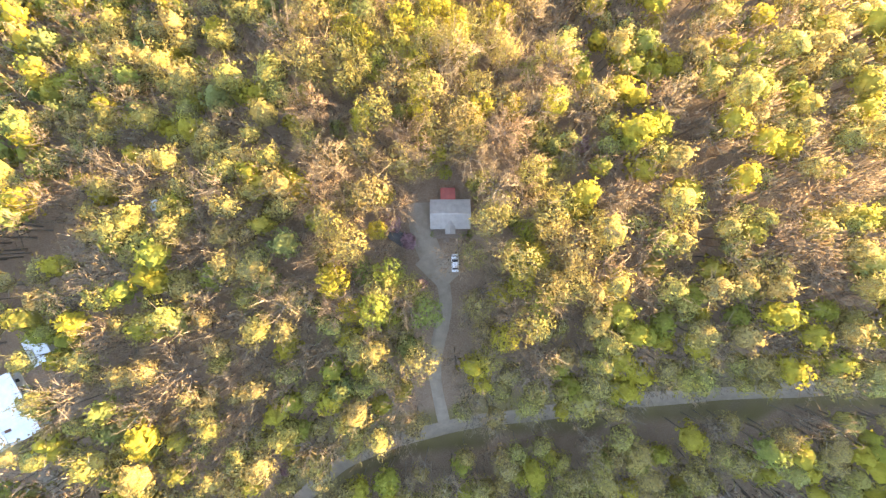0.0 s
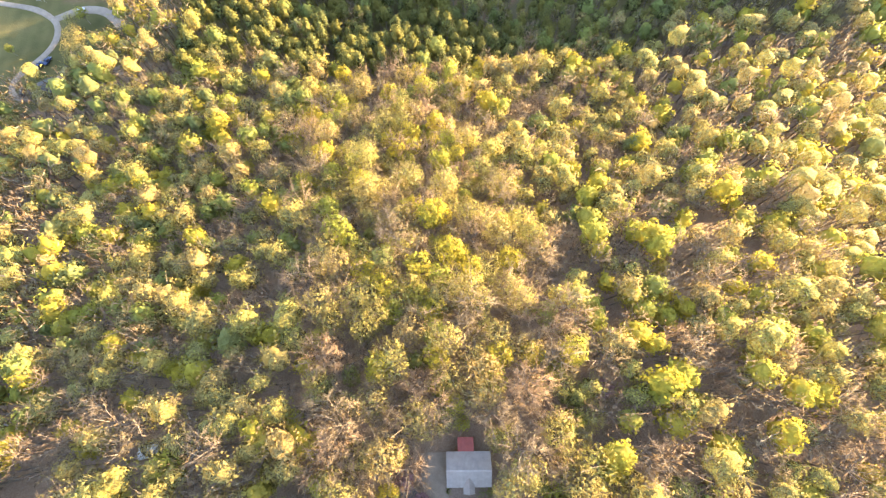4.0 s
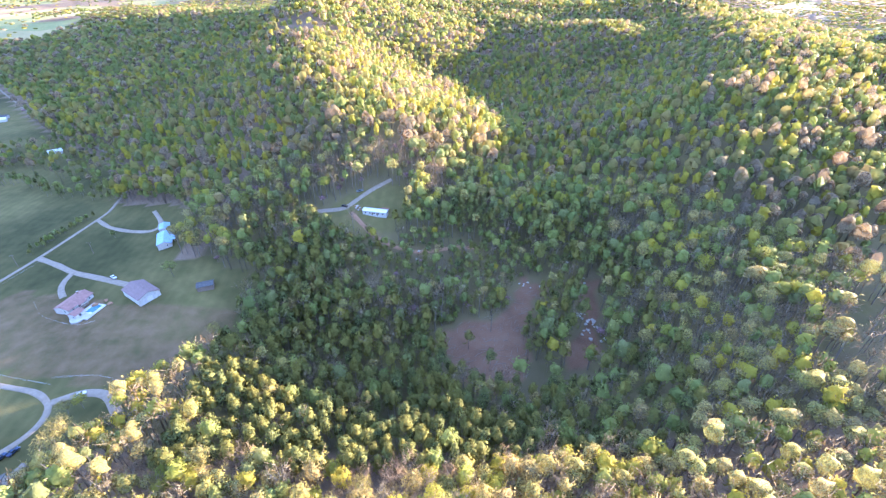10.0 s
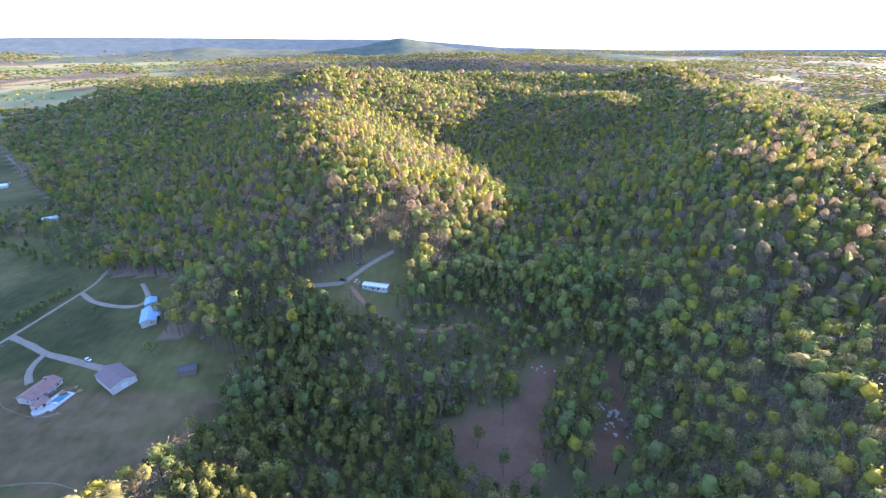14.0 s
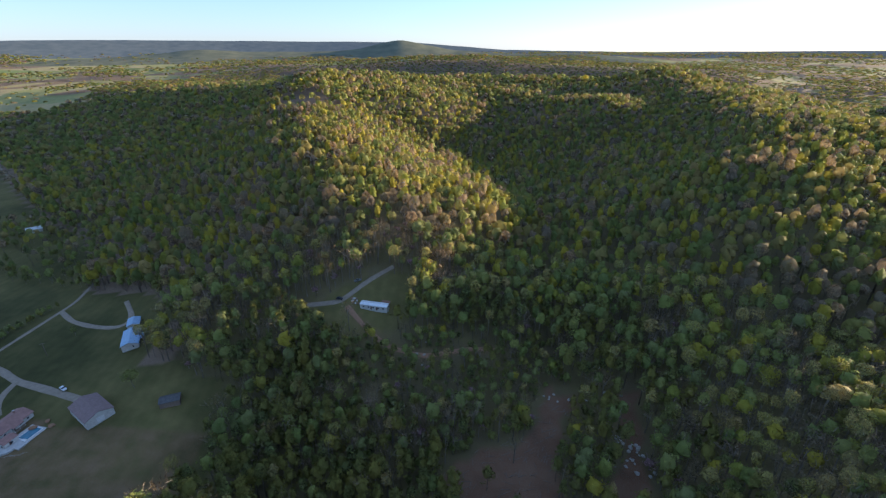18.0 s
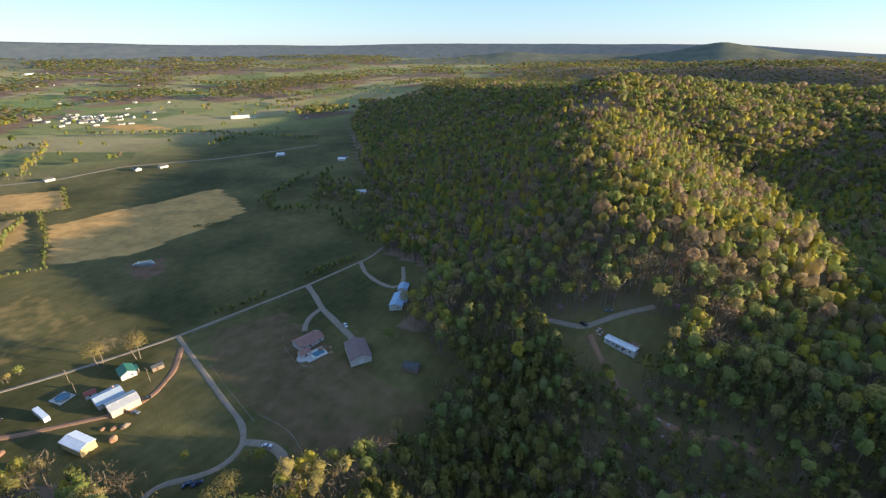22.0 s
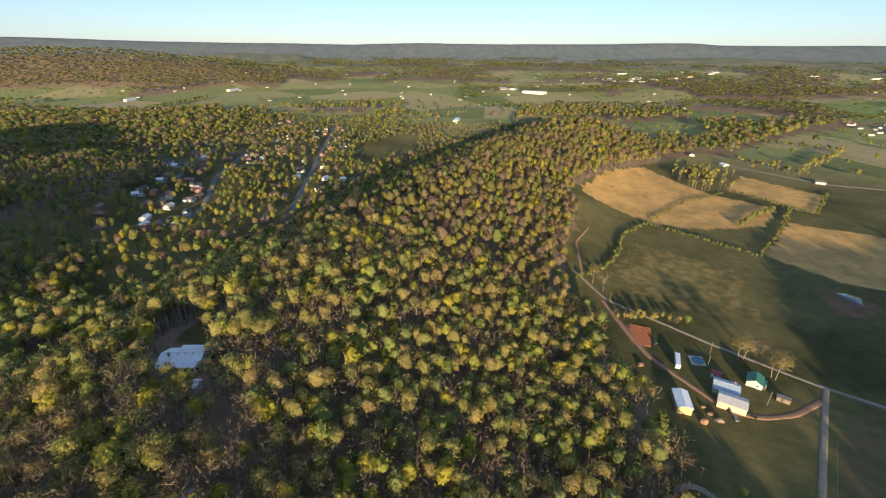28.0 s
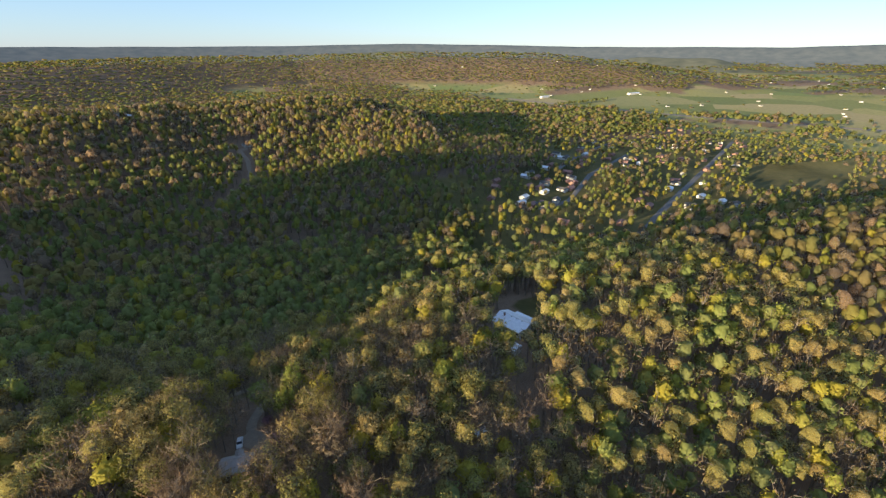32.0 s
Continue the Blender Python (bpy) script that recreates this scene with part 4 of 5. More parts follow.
plant(7.3, 275, 700, 3, 64, ("hill_woods", "covering the hills across the valley"), 1.23)
plant(8.3, 700, 1100, 4, 68, ("upland_woods", "on the upper hills"), 1.25)
plant(12.0, 1100, 1500, 4, 65, ("plateau_woods", "along the plateau behind the spur"), 1.75)
plant(12.5, 1500, 2300, 5, 67, ("far_woods", "far off on the hills and plain"), 1.6)
plant(23.0, 2300, 4300, 5, 66, ("distant_woods", "in the distance over the plain"), 2.3)

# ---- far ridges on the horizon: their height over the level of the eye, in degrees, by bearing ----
# Haze is painted in: blue-grey on the far woods, paler olive on the nearer.
m_far, nt, b = node_material("haze_tinted_far_woods", 1.0, 0, 0)
m_mid, nt2, b2 = node_material("haze_tinted_mid_woods", 1.0, 0, 0)
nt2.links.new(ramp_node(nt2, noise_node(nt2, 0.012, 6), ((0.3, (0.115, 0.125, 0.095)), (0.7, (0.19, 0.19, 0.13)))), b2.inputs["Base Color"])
haze_tint = ramp_node(nt, noise_node(nt, 0.016, 6), ((0.3, (0.095, 0.115, 0.125)), (0.7, (0.14, 0.155, 0.155))))
nt.links.new(haze_tint, b.inputs["Base Color"])
nt.links.new(haze_tint, b.inputs["Emission Color"])
# a faint glow of the far ridge stands in for haze
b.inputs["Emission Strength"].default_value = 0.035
SKYLINE = [(-180, 0.65), (-156, 0.4), (-120, 0.1), (-80, -0.2), (-41, -0.5), (-24, -0.75), (-8, -0.5), (2, 0.25), (10, 0.35), (19, 0.38), (27, 0.42), (35, 0.45), (46, 0.22), (63, 0.26), (76, 0.48), (86.6, 0.48), (90, 0.74), (99, 0.65), (110, 0.6), (119, 0.68), (127, 0.5), (136, 0.57), (146, 0.58), (154.6, 0.8), (166.6, 0.94), (172, 0.87), (180, 0.65)]
NEARER = [(-180, -0.87), (-176, -1.28), (-150, -1.6), (-110, -2.2), (-34, -1.9), (-27, -1.78), (-22, -1.39), (-19, -0.91), (-15.7, -0.88), (-9, -0.98), (-1.5, -0.5), (1.2, 0.15), (3.8, 0.62), (6.2, 0.15), (8.6, -0.45), (11.7, -0.61), (17.8, -0.72), (25.8, -0.48), (30, -0.85), (42, -1.6), (60, -1.5), (75, -0.9), (88, -0.6), (100, -1.3), (127, -1.62), (129.5, -1.37), (133, -0.59), (140.7, -0.45), (144, -1.17), (148.5, -0.37), (154.7, -0.65), (162.3, -0.16), (165, 0.25), (171.5, -0.03), (176.8, -0.15), (180, -0.87)]
for name, radius, tops, rough_ in (("far_ridge", 4500, SKYLINE, 0.05), ("mid_ridge", 3700, NEARER, 0.14)):
    a = np.linspace(-180, 180, 721)
    el = np.interp(a, [q[0] for q in tops], [q[1] for q in tops])
    el = np.convolve(np.pad(el, 1, mode="wrap"), np.ones(3) / 3, "valid")
    el = el + rough_ * np.array([noise.fractal(Vector((math.cos(radians(t)) * 9, math.sin(radians(t)) * 9, radius)), 0.9, 2.0, 4) for t in a])
    top = 117.4 + radius * np.tan(np.radians(el))
    foot, rings = EYE_Z - 172 * radius / float(true_reach(radius)) - 6, []
    for dr, hh in ((-620, -0.30), (-380, 0.2), (-190, 0.6), (-60, 0.93), (0, 1.0), (160, 0.75)):
        z = foot + (top - foot) * max(hh, 0) + (hh < 0) * -25
        rr = radius + dr
        rings.append(np.stack([-np.sin(np.radians(a)) * rr - 26, np.cos(np.radians(a)) * rr + 116, z], -1))
    v = np.stack(rings, 1)
    n, k = v.shape[:2]
    ix = np.arange(n * k).reshape(n, k)
    f = np.stack([ix[:-1, :-1], ix[1:, :-1], ix[1:, 1:], ix[:-1, 1:]], -1).reshape(-1, 4)
    tagged(new("backdrop_" + name, mesh_arrays(name, v.reshape(-1, 3), f, m_far if radius > 4000 else m_mid, smooth=True)), "long wooded ridge on the horizon with haze painted into its colour", "ridge", kind="structure")

# ---- hedgerows, groves and single trees in the open ----


def hedge(name, label, pts, step, spread, kinds, seed, level=2, size=0.6):
    r_ = np.random.RandomState(seed)
    line = dense_line(pts, step)
    x_, y_ = line[:, 0] + r_.normal(size=len(line)) * spread, line[:, 1] + r_.normal(size=len(line)) * spread
    plant_at(x_, y_, r_.choice(len(KINDS), len(line), p=kinds), r_, level, (name, label), size, sunk=0.42 if size < 0.7 else 0.2)


MIXED, DARK = [0.3, 0.3, 0.1, 0.3, 0.0, 0.0], [0.05, 0.0, 0.0, 0.55, 0.4, 0.0]
for k, (pts, kinds, size) in enumerate([
        ([(-296, 246), (-293, 262), (-290, 285)], DARK, 0.4), ([(-286, 318), (-284, 335), (-276, 365)], DARK, 0.5),
        ([(-355, 72), (-375, 85), (-393, 91), (-430, 95), (-470, 92), (-520, 112), (-502, 160), (-482, 205)], DARK, 0.4),
        ([(-480, 208), (-560, 235), (-649, 258)], DARK, 0.35), ([(-535, 115), (-627, 148), (-690, 192)], DARK, 0.3), ([(-714, 196), (-656, 262), (-647, 283), (-754, 314)], DARK, 0.35),
        ([(-560, 200), (-600, 215), (-640, 240)], DARK, 0.6), ([(-313, 104), (-325, 128), (-332, 150)], MIXED, 0.55), ([(-260, 385), (-300, 405), (-325, 408), (-390, 440), (-436, 405), (-480, 420), (-520, 520)], DARK, 0.75),
        ([(-330, 490), (-380, 500), (-430, 470), (-520, 560)], DARK, 0.8), ([(-1163, 258), (-1122, 292), (-1094, 395)], DARK, 0.8), ([(-868, 305), (-980, 360), (-1106, 414)], MIXED, 0.8),
        ([(-918, 224), (-848, 305)], MIXED, 0.8), ([(-1171, 485), (-1007, 632), (-719, 721)], MIXED, 0.8), ([(-837, 575), (-864, 636)], DARK, 1.0), ([(-850, -1251), (-1101, -1310)], DARK, 1.0),
        ([(-835, -901), (-1042, -1052)], DARK, 1.0), ([(-472, 330), (-457, 354)], DARK, 0.3), ([(-870, -620), (-1100, -560), (-1260, -420)], MIXED, 0.8), ([(-560, -310), (-700, -260), (-900, -370)], MIXED, 0.7),
        ([(-520, 20), (-572, 12), (-690, 38), (-770, 72), (-830, 104)], MIXED, 0.75), ([(-520, 14), (-572, 5), (-690, 30), (-772, 64), (-832, 96)], MIXED, 0.9), ([(-176, 347), (-213, 377), (-266, 391), (-330, 484), (-418, 550), (-535, 646)], MIXED, 0.75), ([(-171, 352), (-210, 383), (-262, 397), (-326, 489), (-414, 556)], MIXED, 0.9)]):
    hedge("hedgerow", "along a field edge", pts, 1.8 if size < 0.7 else 3.4, 1.3 if size < 0.7 else 3.6, kinds, 300 + k, 2, size)
r = np.random.RandomState(76)
bx, by = r.uniform(-105, 55, 700), r.uniform(232, 312, 700)
ok = (road_clearance(bx, by) > 0.8) & ~inside(bx, by, CLEARING) & ~inside(bx, by, TRAILER_YARD) & (np.hypot(bx + 51, by - 329) > 12)
bx, by = bx[ok], by[ok]
plant_at(bx, by, r.choice(6, len(bx), p=[0.16, 0.06, 0.0, 0.48, 0.28, 0.02]), r, 2, ("thicket", "in the thicket below the mobile home"), 0.6, sunk=0.38)
r = np.random.RandomState(77)
n = 150
plant_at(-752 + r.normal(size=n) * 34, 166 + r.normal(size=n) * 17, r.choice(6, n, p=MIXED), r, 2, ("grove", "in a grove between stubble fields"), 0.8)
for kind, px, py, s in (("budding", -301, 178, 0.8), ("budding", -290, 195, 0.8), ("bare", -299.5, 179.5, 0.8), ("bare", -291, 193.5, 0.8), ("bare", -314, 191, 0.4), ("bare", -347, 93, 0.75), ("budding", -355, 84, 0.7), ("budding", -170, 184, 0.4), ("leafing", -166, 188, 0.42),
                        ("budding", -163, 301, 0.8), ("budding", -158, 160, 0.75), ("budding", -160, 170, 0.7), ("bare", -196, 146, 0.6), ("leafing", -195, 170, 0.3), ("green", -236, 330, 0.3), ("green", -171, 282, 0.55),
                        ("leafing", 139, 258, 1.25), ("leafing", 168, 256, 1.25), ("bare", -98, 296, 1.1), ("bare", -21, 252, 1.15), ("bare", -10, 254, 1.1), ("bare", 3, 253, 1.15), ("bare", -46, 260, 1.1), ("budding", -91, 253, 1.0),
                        ("budding", -85, 262, 1.1), ("bare", 29, 261, 1.0), ("budding", -114, 283, 1.0), ("bare", -46, 225, 1.05), ("bare", -62, 268, 1.05), ("budding", -82, 272, 1.15), ("budding", 113, 241, 1.1), ("leafing", -123, 297, 0.7), ("budding", -127, 235, 0.75), ("budding", -96, 318, 0.9), ("redbud", -8, -1, 0.9), ("redbud", -12, 4, 0.9),
                        ("leafing", -12.7, -18.5, 0.85), ("leafing", -9, 18, 0.7), ("leafing", -62, 8, 1.0), ("leafing", -46, 16, 0.8), ("leafing", -38, 17, 0.75), ("leafing", -14, 10, 0.8), ("budding", -9, -11, 0.9), ("bare", 9, -13, 0.9), ("leafing", 1, 15.5, 0.55), ("green", 8, 13, 0.5), ("leafing", 40, -27, 0.9), ("leafing", -109, -62, 0.9), ("leafing", -113, -74, 0.8)):
    tree_thing(kind, r.randint(4), Matrix.LocRotScale((px, py, lz(px, py)), Euler((0, 0, r.uniform(0, 6.28))), (s * (1.9 if px < -140 else 1.0), s * (1.9 if px < -140 else 1.0), s * (1.25 if px < -140 else 1.0))))

# ---- building with parts ----


def part(name, bm, material, parent=None, label="", smooth=False):
    """Links a bmesh as one mesh under a thing or a part."""
    me = bpy.data.meshes.new(name)
    bmesh.ops.recalc_face_normals(bm, faces=bm.faces)
    bm.to_mesh(me)
    bm.free()
    if smooth:
        me.polygons.foreach_set("use_smooth", np.ones(len(me.polygons), bool))
    me.materials.append(material)
    ob = new(name, me)
    ob.parent = parent
    if label:
        ob["label"] = label
    return ob


def box(bm, c, s, turn=0.0, bevel=0.0):
    m = Matrix.Translation(c) @ Matrix.Rotation(turn, 4, "Z") @ Matrix.Diagonal((*s, 1))
    made = bmesh.ops.create_cube(bm, size=1.0, matrix=m)
    if bevel:
        edges = list({e for v in made["verts"] for e in v.link_edges})
        bmesh.ops.bevel(bm, geom=edges, offset=bevel, segments=1, affect="EDGES")
    return bm


def one_box(c, s, turn=0.0, bevel=0.0):
    return box(bmesh.new(), c, s, turn, bevel)


def tube(bm, p0, p1, r0, r1=None, sides=8):
    p0, p1 = Vector(p0), Vector(p1)
    d = p1 - p0
    m = Matrix.Translation((p0 + p1) / 2) @ d.to_track_quat("Z", "Y").to_matrix().to_4x4()
    bmesh.ops.create_cone(bm, cap_ends=True, segments=sides, radius1=r0, radius2=r0 if r1 is None else r1, depth=d.length, matrix=m)
    return bm


def one_tube(p0, p1, r0, r1=None, sides=8):
    return tube(bmesh.new(), p0, p1, r0, r1, sides)


def prism(outline, depth, axis="Y"):
    """A flat outline in (x, z) drawn out along y, centred."""
    bm = bmesh.new()
    a = [bm.verts.new((x_, -depth / 2, z_)) for x_, z_ in outline]
    b_ = [bm.verts.new((x_, depth / 2, z_)) for x_, z_ in outline]
    bm.faces.new(a)
    bm.faces.new(b_[::-1])
    n = len(outline)
    for i in range(n):
        bm.faces.new((a[i], a[(i + 1) % n], b_[(i + 1) % n], b_[i]))
    return bm


PLAIN = {}


def paint(name, base, dark=None, scale=1.2, rough=0.7, metal=0.0):
    if name not in PLAIN:
        PLAIN[name] = worn(name, base, dark or tuple(0.72 * c for c in base), scale, rough, metal)
    return PLAIN[name]


WHITE_WALL = ribbed("white_lap_siding", (0.62, 0.60, 0.55), (0.42, 0.40, 0.36), 0.2, 0.7, 0.0, "Z")
CREAM_WALL = ribbed("cream_metal_siding", (0.62, 0.55, 0.38), (0.45, 0.38, 0.26), 0.25, 0.6, 0.1, "X")
LOG_WALL = ribbed("brown_log_wall", (0.20, 0.13, 0.08), (0.10, 0.065, 0.04), 0.25, 0.85, 0.0, "Z")
BRICK_WALL = ribbed("brick_course_wall", (0.33, 0.20, 0.15), (0.22, 0.13, 0.10), 0.2, 0.9, 0.0, "Z")
GREY_ROOF = ribbed("tan_grey_metal_roof", (0.42, 0.38, 0.34), (0.28, 0.26, 0.24), 0.3, 0.6, 0.2)
WHITE_ROOF = ribbed("white_metal_roof", (0.82, 0.84, 0.86), (0.62, 0.66, 0.70), 0.4, 0.4, 0.2)
BLUE_ROOF = ribbed("weathered_blue_metal_roof", (0.33, 0.45, 0.60), (0.20, 0.30, 0.44), 0.4, 0.4, 0.3)
RED_ROOF = ribbed("red_metal_roof", (0.36, 0.09, 0.07), (0.22, 0.06, 0.05), 0.3, 0.5, 0.2)
BROWN_ROOF = worn("brown_shingle_roof", (0.34, 0.20, 0.165), (0.22, 0.13, 0.11), 0.7, 0.9, bump=0.5)
DARK_ROOF = worn("dark_shingle_roof", (0.13, 0.125, 0.12), (0.07, 0.07, 0.07), 0.7, 0.9, bump=0.5)
GREEN_ROOF = ribbed("green_metal_roof", (0.06, 0.22, 0.15), (0.04, 0.13, 0.09), 0.3, 0.45, 0.2)
RUST_ROOF = worn("rusty_tin_roof", (0.33, 0.19, 0.12), (0.16, 0.10, 0.08), 0.9, 0.8, 0.3)
TRIM = paint("white_trim", (0.72, 0.71, 0.68))
WOOD = paint("weathered_wood", (0.27, 0.21, 0.16), (0.16, 0.125, 0.10), 3.0, 0.9)
CONCRETE = paint("pale_concrete", (0.50, 0.48, 0.45), (0.36, 0.35, 0.33), 0.8, 0.9)
STEEL = paint("galvanised_steel", (0.55, 0.56, 0.57), None, 2.0, 0.4, 0.8)
RUBBER = paint("black_rubber", (0.03, 0.03, 0.03), None, 2.0, 0.8)
DOOR_PAINT = paint("dark_door_paint", (0.12, 0.07, 0.05), None, 2.0, 0.6)
STONE = worn("pale_limestone", (0.52, 0.49, 0.43), (0.30, 0.28, 0.25), 0.9, 0.95, bump=0.6)
m_glass, nt, b = node_material("dark_window_glass", 0.08, 0.0, 0.6)
b.inputs["Base Color"].default_value = (0.03, 0.035, 0.045, 1)
GLASS = m_glass
m_pool, nt, b = node_material("pool_water", 0.06, 0.0, 0.6)
nt.links.new(ramp_node(nt, noise_node(nt, 1.5, 3), ((0.3, (0.02, 0.09, 0.14)), (0.7, (0.05, 0.17, 0.24)))), b.inputs["Base Color"])
WATER = m_pool


def gable_roof(l, w, eave, rise, over, thick):
    """Two sloping slabs that meet at a ridge along x."""
    hw, hl = w / 2 + over, l / 2 + over
    drop = rise * over / (w / 2)
    prof = [(-hw, eave - drop), (0, eave + rise), (hw, eave - drop), (hw, eave - drop + thick), (0, eave + rise + thick * 1.15), (-hw, eave - drop + thick)]
    bm = prism(prof, 2 * hl)
    bmesh.ops.rotate(bm, cent=(0, 0, 0), matrix=Matrix.Rotation(radians(90), 3, "Z"), verts=bm.verts)
    return bm


def gable_walls(l, w, eave, rise, foot=1.2):
    bm = prism([(-w / 2, -foot), (w / 2, -foot), (w / 2, eave), (0, eave + rise), (-w / 2, eave)], l)
    bmesh.ops.rotate(bm, cent=(0, 0, 0), matrix=Matrix.Rotation(radians(90), 3, "Z"), verts=bm.verts)
    return bm


def add_window(root, x_, y_, z_, w, h, face):
    """face: 'n', 's', 'e' or 'w', the way that the wall looks."""
    flat = face in "ns"
    sgn = 1 if face in "ne" else -1
    s = (w, 0.1, h) if flat else (0.1, w, h)
    off = (0, sgn * 0.03, 0) if flat else (sgn * 0.03, 0, 0)
    fr = part("window", one_box((x_ + off[0], y_ + off[1], z_), s), TRIM, root, "white-framed window")
    s2 = (w - 0.18, 0.04, h - 0.18) if flat else (0.04, w - 0.18, h - 0.18)
    off2 = (0, sgn * 0.09, 0) if flat else (sgn * 0.09, 0, 0)
    part("pane", one_box((x_ + off2[0], y_ + off2[1], z_), s2), GLASS, fr)


def house(name, label, category, x_, y_, turn, l, w, eave=2.7, rise=1.6, wall=WHITE_WALL, roof=BROWN_ROOF, over=0.4, windows=3, chimney=False, porch=None, doors=1, z=None, big_door=False, group="", k=1.0):
    """A gabled building, its ridge along its own x, turned by degrees; the parts are walls, roof, windows, doors."""
    root = new(name)
    part("wall", gable_walls(l, w, eave, rise), wall, root)
    part("roof", gable_roof(l, w, eave + 0.02, rise, over, 0.16), roof, root)
    part("ridge_cap", prism([(-l / 2 - over, eave + rise + 0.16), (l / 2 + over, eave + rise + 0.16), (l / 2 + over, eave + rise + 0.24), (-l / 2 - over, eave + rise + 0.24)], 0.35), TRIM if roof is WHITE_ROOF else roof, root)
    for i in range(windows):
        px = -l / 2 + l * (i + 0.75) / (windows + 0.5)
        add_window(root, px, -w / 2, eave * 0.55, 1.1, 1.2, "s")
        add_window(root, px, w / 2, eave * 0.55, 1.1, 1.2, "n")
    if windows:
        add_window(root, l / 2, 0.2 * w, eave * 0.55, 1.0, 1.2, "e")
        add_window(root, -l / 2, -0.2 * w, eave * 0.55, 1.0, 1.2, "w")
    for i in range(doors):
        d = part("door", one_box((-l * 0.08 + 3.5 * i, -w / 2 - 0.04, 1.02), (0.95, 0.1, 2.05)), DOOR_PAINT, root, "dark panelled door")
        part("door_handle", one_box((-l * 0.08 + 3.5 * i + 0.35, -w / 2 - 0.13, 1.0), (0.06, 0.08, 0.14)), STEEL, d)
    if big_door:
        d = part("rolling_door", one_box((l / 2 + 0.04, 0, 1.4), (0.1, 3.2, 2.8)), TRIM, root, "wide white rolling door")
        for i in range(4):
            part("panel", one_box((l / 2 + 0.1, 0, 0.4 + 0.68 * i), (0.05, 3.05, 0.6)), TRIM, d)
    if chimney:
        c = part("chimney", one_box((l * 0.3, 0.12 * w, eave + rise + 0.2), (0.7, 0.7, 2.0)), BRICK_WALL, root, "brick chimney")
        part("cap", one_box((l * 0.3, 0.12 * w, eave + rise + 1.25), (0.85, 0.85, 0.12)), CONCRETE, c)
    if porch:
        pl, pd = porch
        part("porch_roof", one_box((0, -w / 2 - pd / 2, eave - 0.15), (pl, pd + 0.3, 0.14)), roof, root)
        part("porch_floor", one_box((0, -w / 2 - pd / 2, -0.1), (pl, pd, 0.3)), WOOD, root)
        for i in range(3):
            part("porch_post", one_box((-pl / 2 + 0.15 + (pl - 0.3) * i / 2, -w / 2 - pd + 0.12, eave / 2), (0.14, 0.14, eave - 0.3)), TRIM, root)
    zz = lz(x_, y_) + 0.25 if z is None else z
    root.matrix_basis = pose(x_, y_, zz, 0, 0, turn) @ Matrix.Scale(k, 4)
    return tagged(root, label, category, group)


def car(label, x_, y_, turn, colour, z=None, pickup=False):
    """A car, its nose along its own x."""
    root = new("car")
    body = paint(colour[0], colour[1], None, 3.0, 0.3, 0.1)
    low = [(-2.25, 0.35), (2.2, 0.35), (2.28, 0.7), (1.9, 0.86), (0.95, 0.95), (-1.6, 1.0), (-2.28, 0.95)]
    bm = prism(low, 1.78)
    bmesh.ops.bevel(bm, geom=list(bm.edges), offset=0.07, segments=2, affect="EDGES")
    part("body", bm, body, root)
    cab = [(-1.75, 0.96), (0.95, 0.93), (0.25, 1.42), (-1.15, 1.45)] if not pickup else [(-0.75, 0.96), (0.95, 0.93), (0.4, 1.6), (-0.65, 1.6)]
    bm = prism(cab, 1.56)
    part("glazing", bm, GLASS, root, "dark tinted glass")
    top = [(-1.2, 1.43), (0.28, 1.41), (0.2, 1.49), (-1.1, 1.51)] if not pickup else [(-0.7, 1.58), (0.42, 1.58), (0.35, 1.68), (-0.62, 1.68)]
    bm = prism(top, 1.44)
    bmesh.ops.bevel(bm, geom=list(bm.edges), offset=0.03, segments=1, affect="EDGES")
    part("roof", bm, body, root)
    for sx in (-1.4, 1.4):
        for sy in (-0.82, 0.82):
            wh = part("wheel", one_tube((sx, sy - 0.11, 0.33), (sx, sy + 0.11, 0.33), 0.33, None, 14), RUBBER, root)
            part("rim", one_tube((sx, sy - 0.125, 0.33), (sx, sy + 0.125, 0.33), 0.19, None, 10), STEEL, wh)
    for sy in (-0.62, 0.62):
        part("headlight", one_box((2.2, sy, 0.72), (0.12, 0.34, 0.14)), TRIM, root)
        part("tail_light", one_box((-2.25, sy, 0.8), (0.1, 0.3, 0.14)), paint("red_lens", (0.35, 0.02, 0.02)), root)
    root.matrix_basis = pose(x_, y_, (lz(x_, y_) + 0.32) if z is None else z, 0, 0, turn)
    return tagged(root, label, "car", "parked cars")


def stone(label, x_, y_, size, seed, material=STONE, name="boulder"):
    r_ = np.random.RandomState(seed)
    bm = bmesh.new()
    bmesh.ops.create_icosphere(bm, subdivisions=2, radius=1.0)
    for v in bm.verts:
        n_ = noise.noise(v.co * 1.3 + Vector((seed, 0, 0)))
        v.co = Vector((v.co.x * r_.uniform(0.94, 1.06), v.co.y * 0.75, v.co.z * 0.6)) * (1 + 0.4 * n_)
    ob = part(name, bm, material)
    ob.matrix_basis = pose(x_, y_, lz(x_, y_) + 0.25 * size, 0, 0, r_.uniform(0, 360)) @ Matrix.Scale(size, 4)
    return tagged(ob, label, "rock" if name == "boulder" else "pile", "stones round the clay clearing" if name == "boulder" else "")


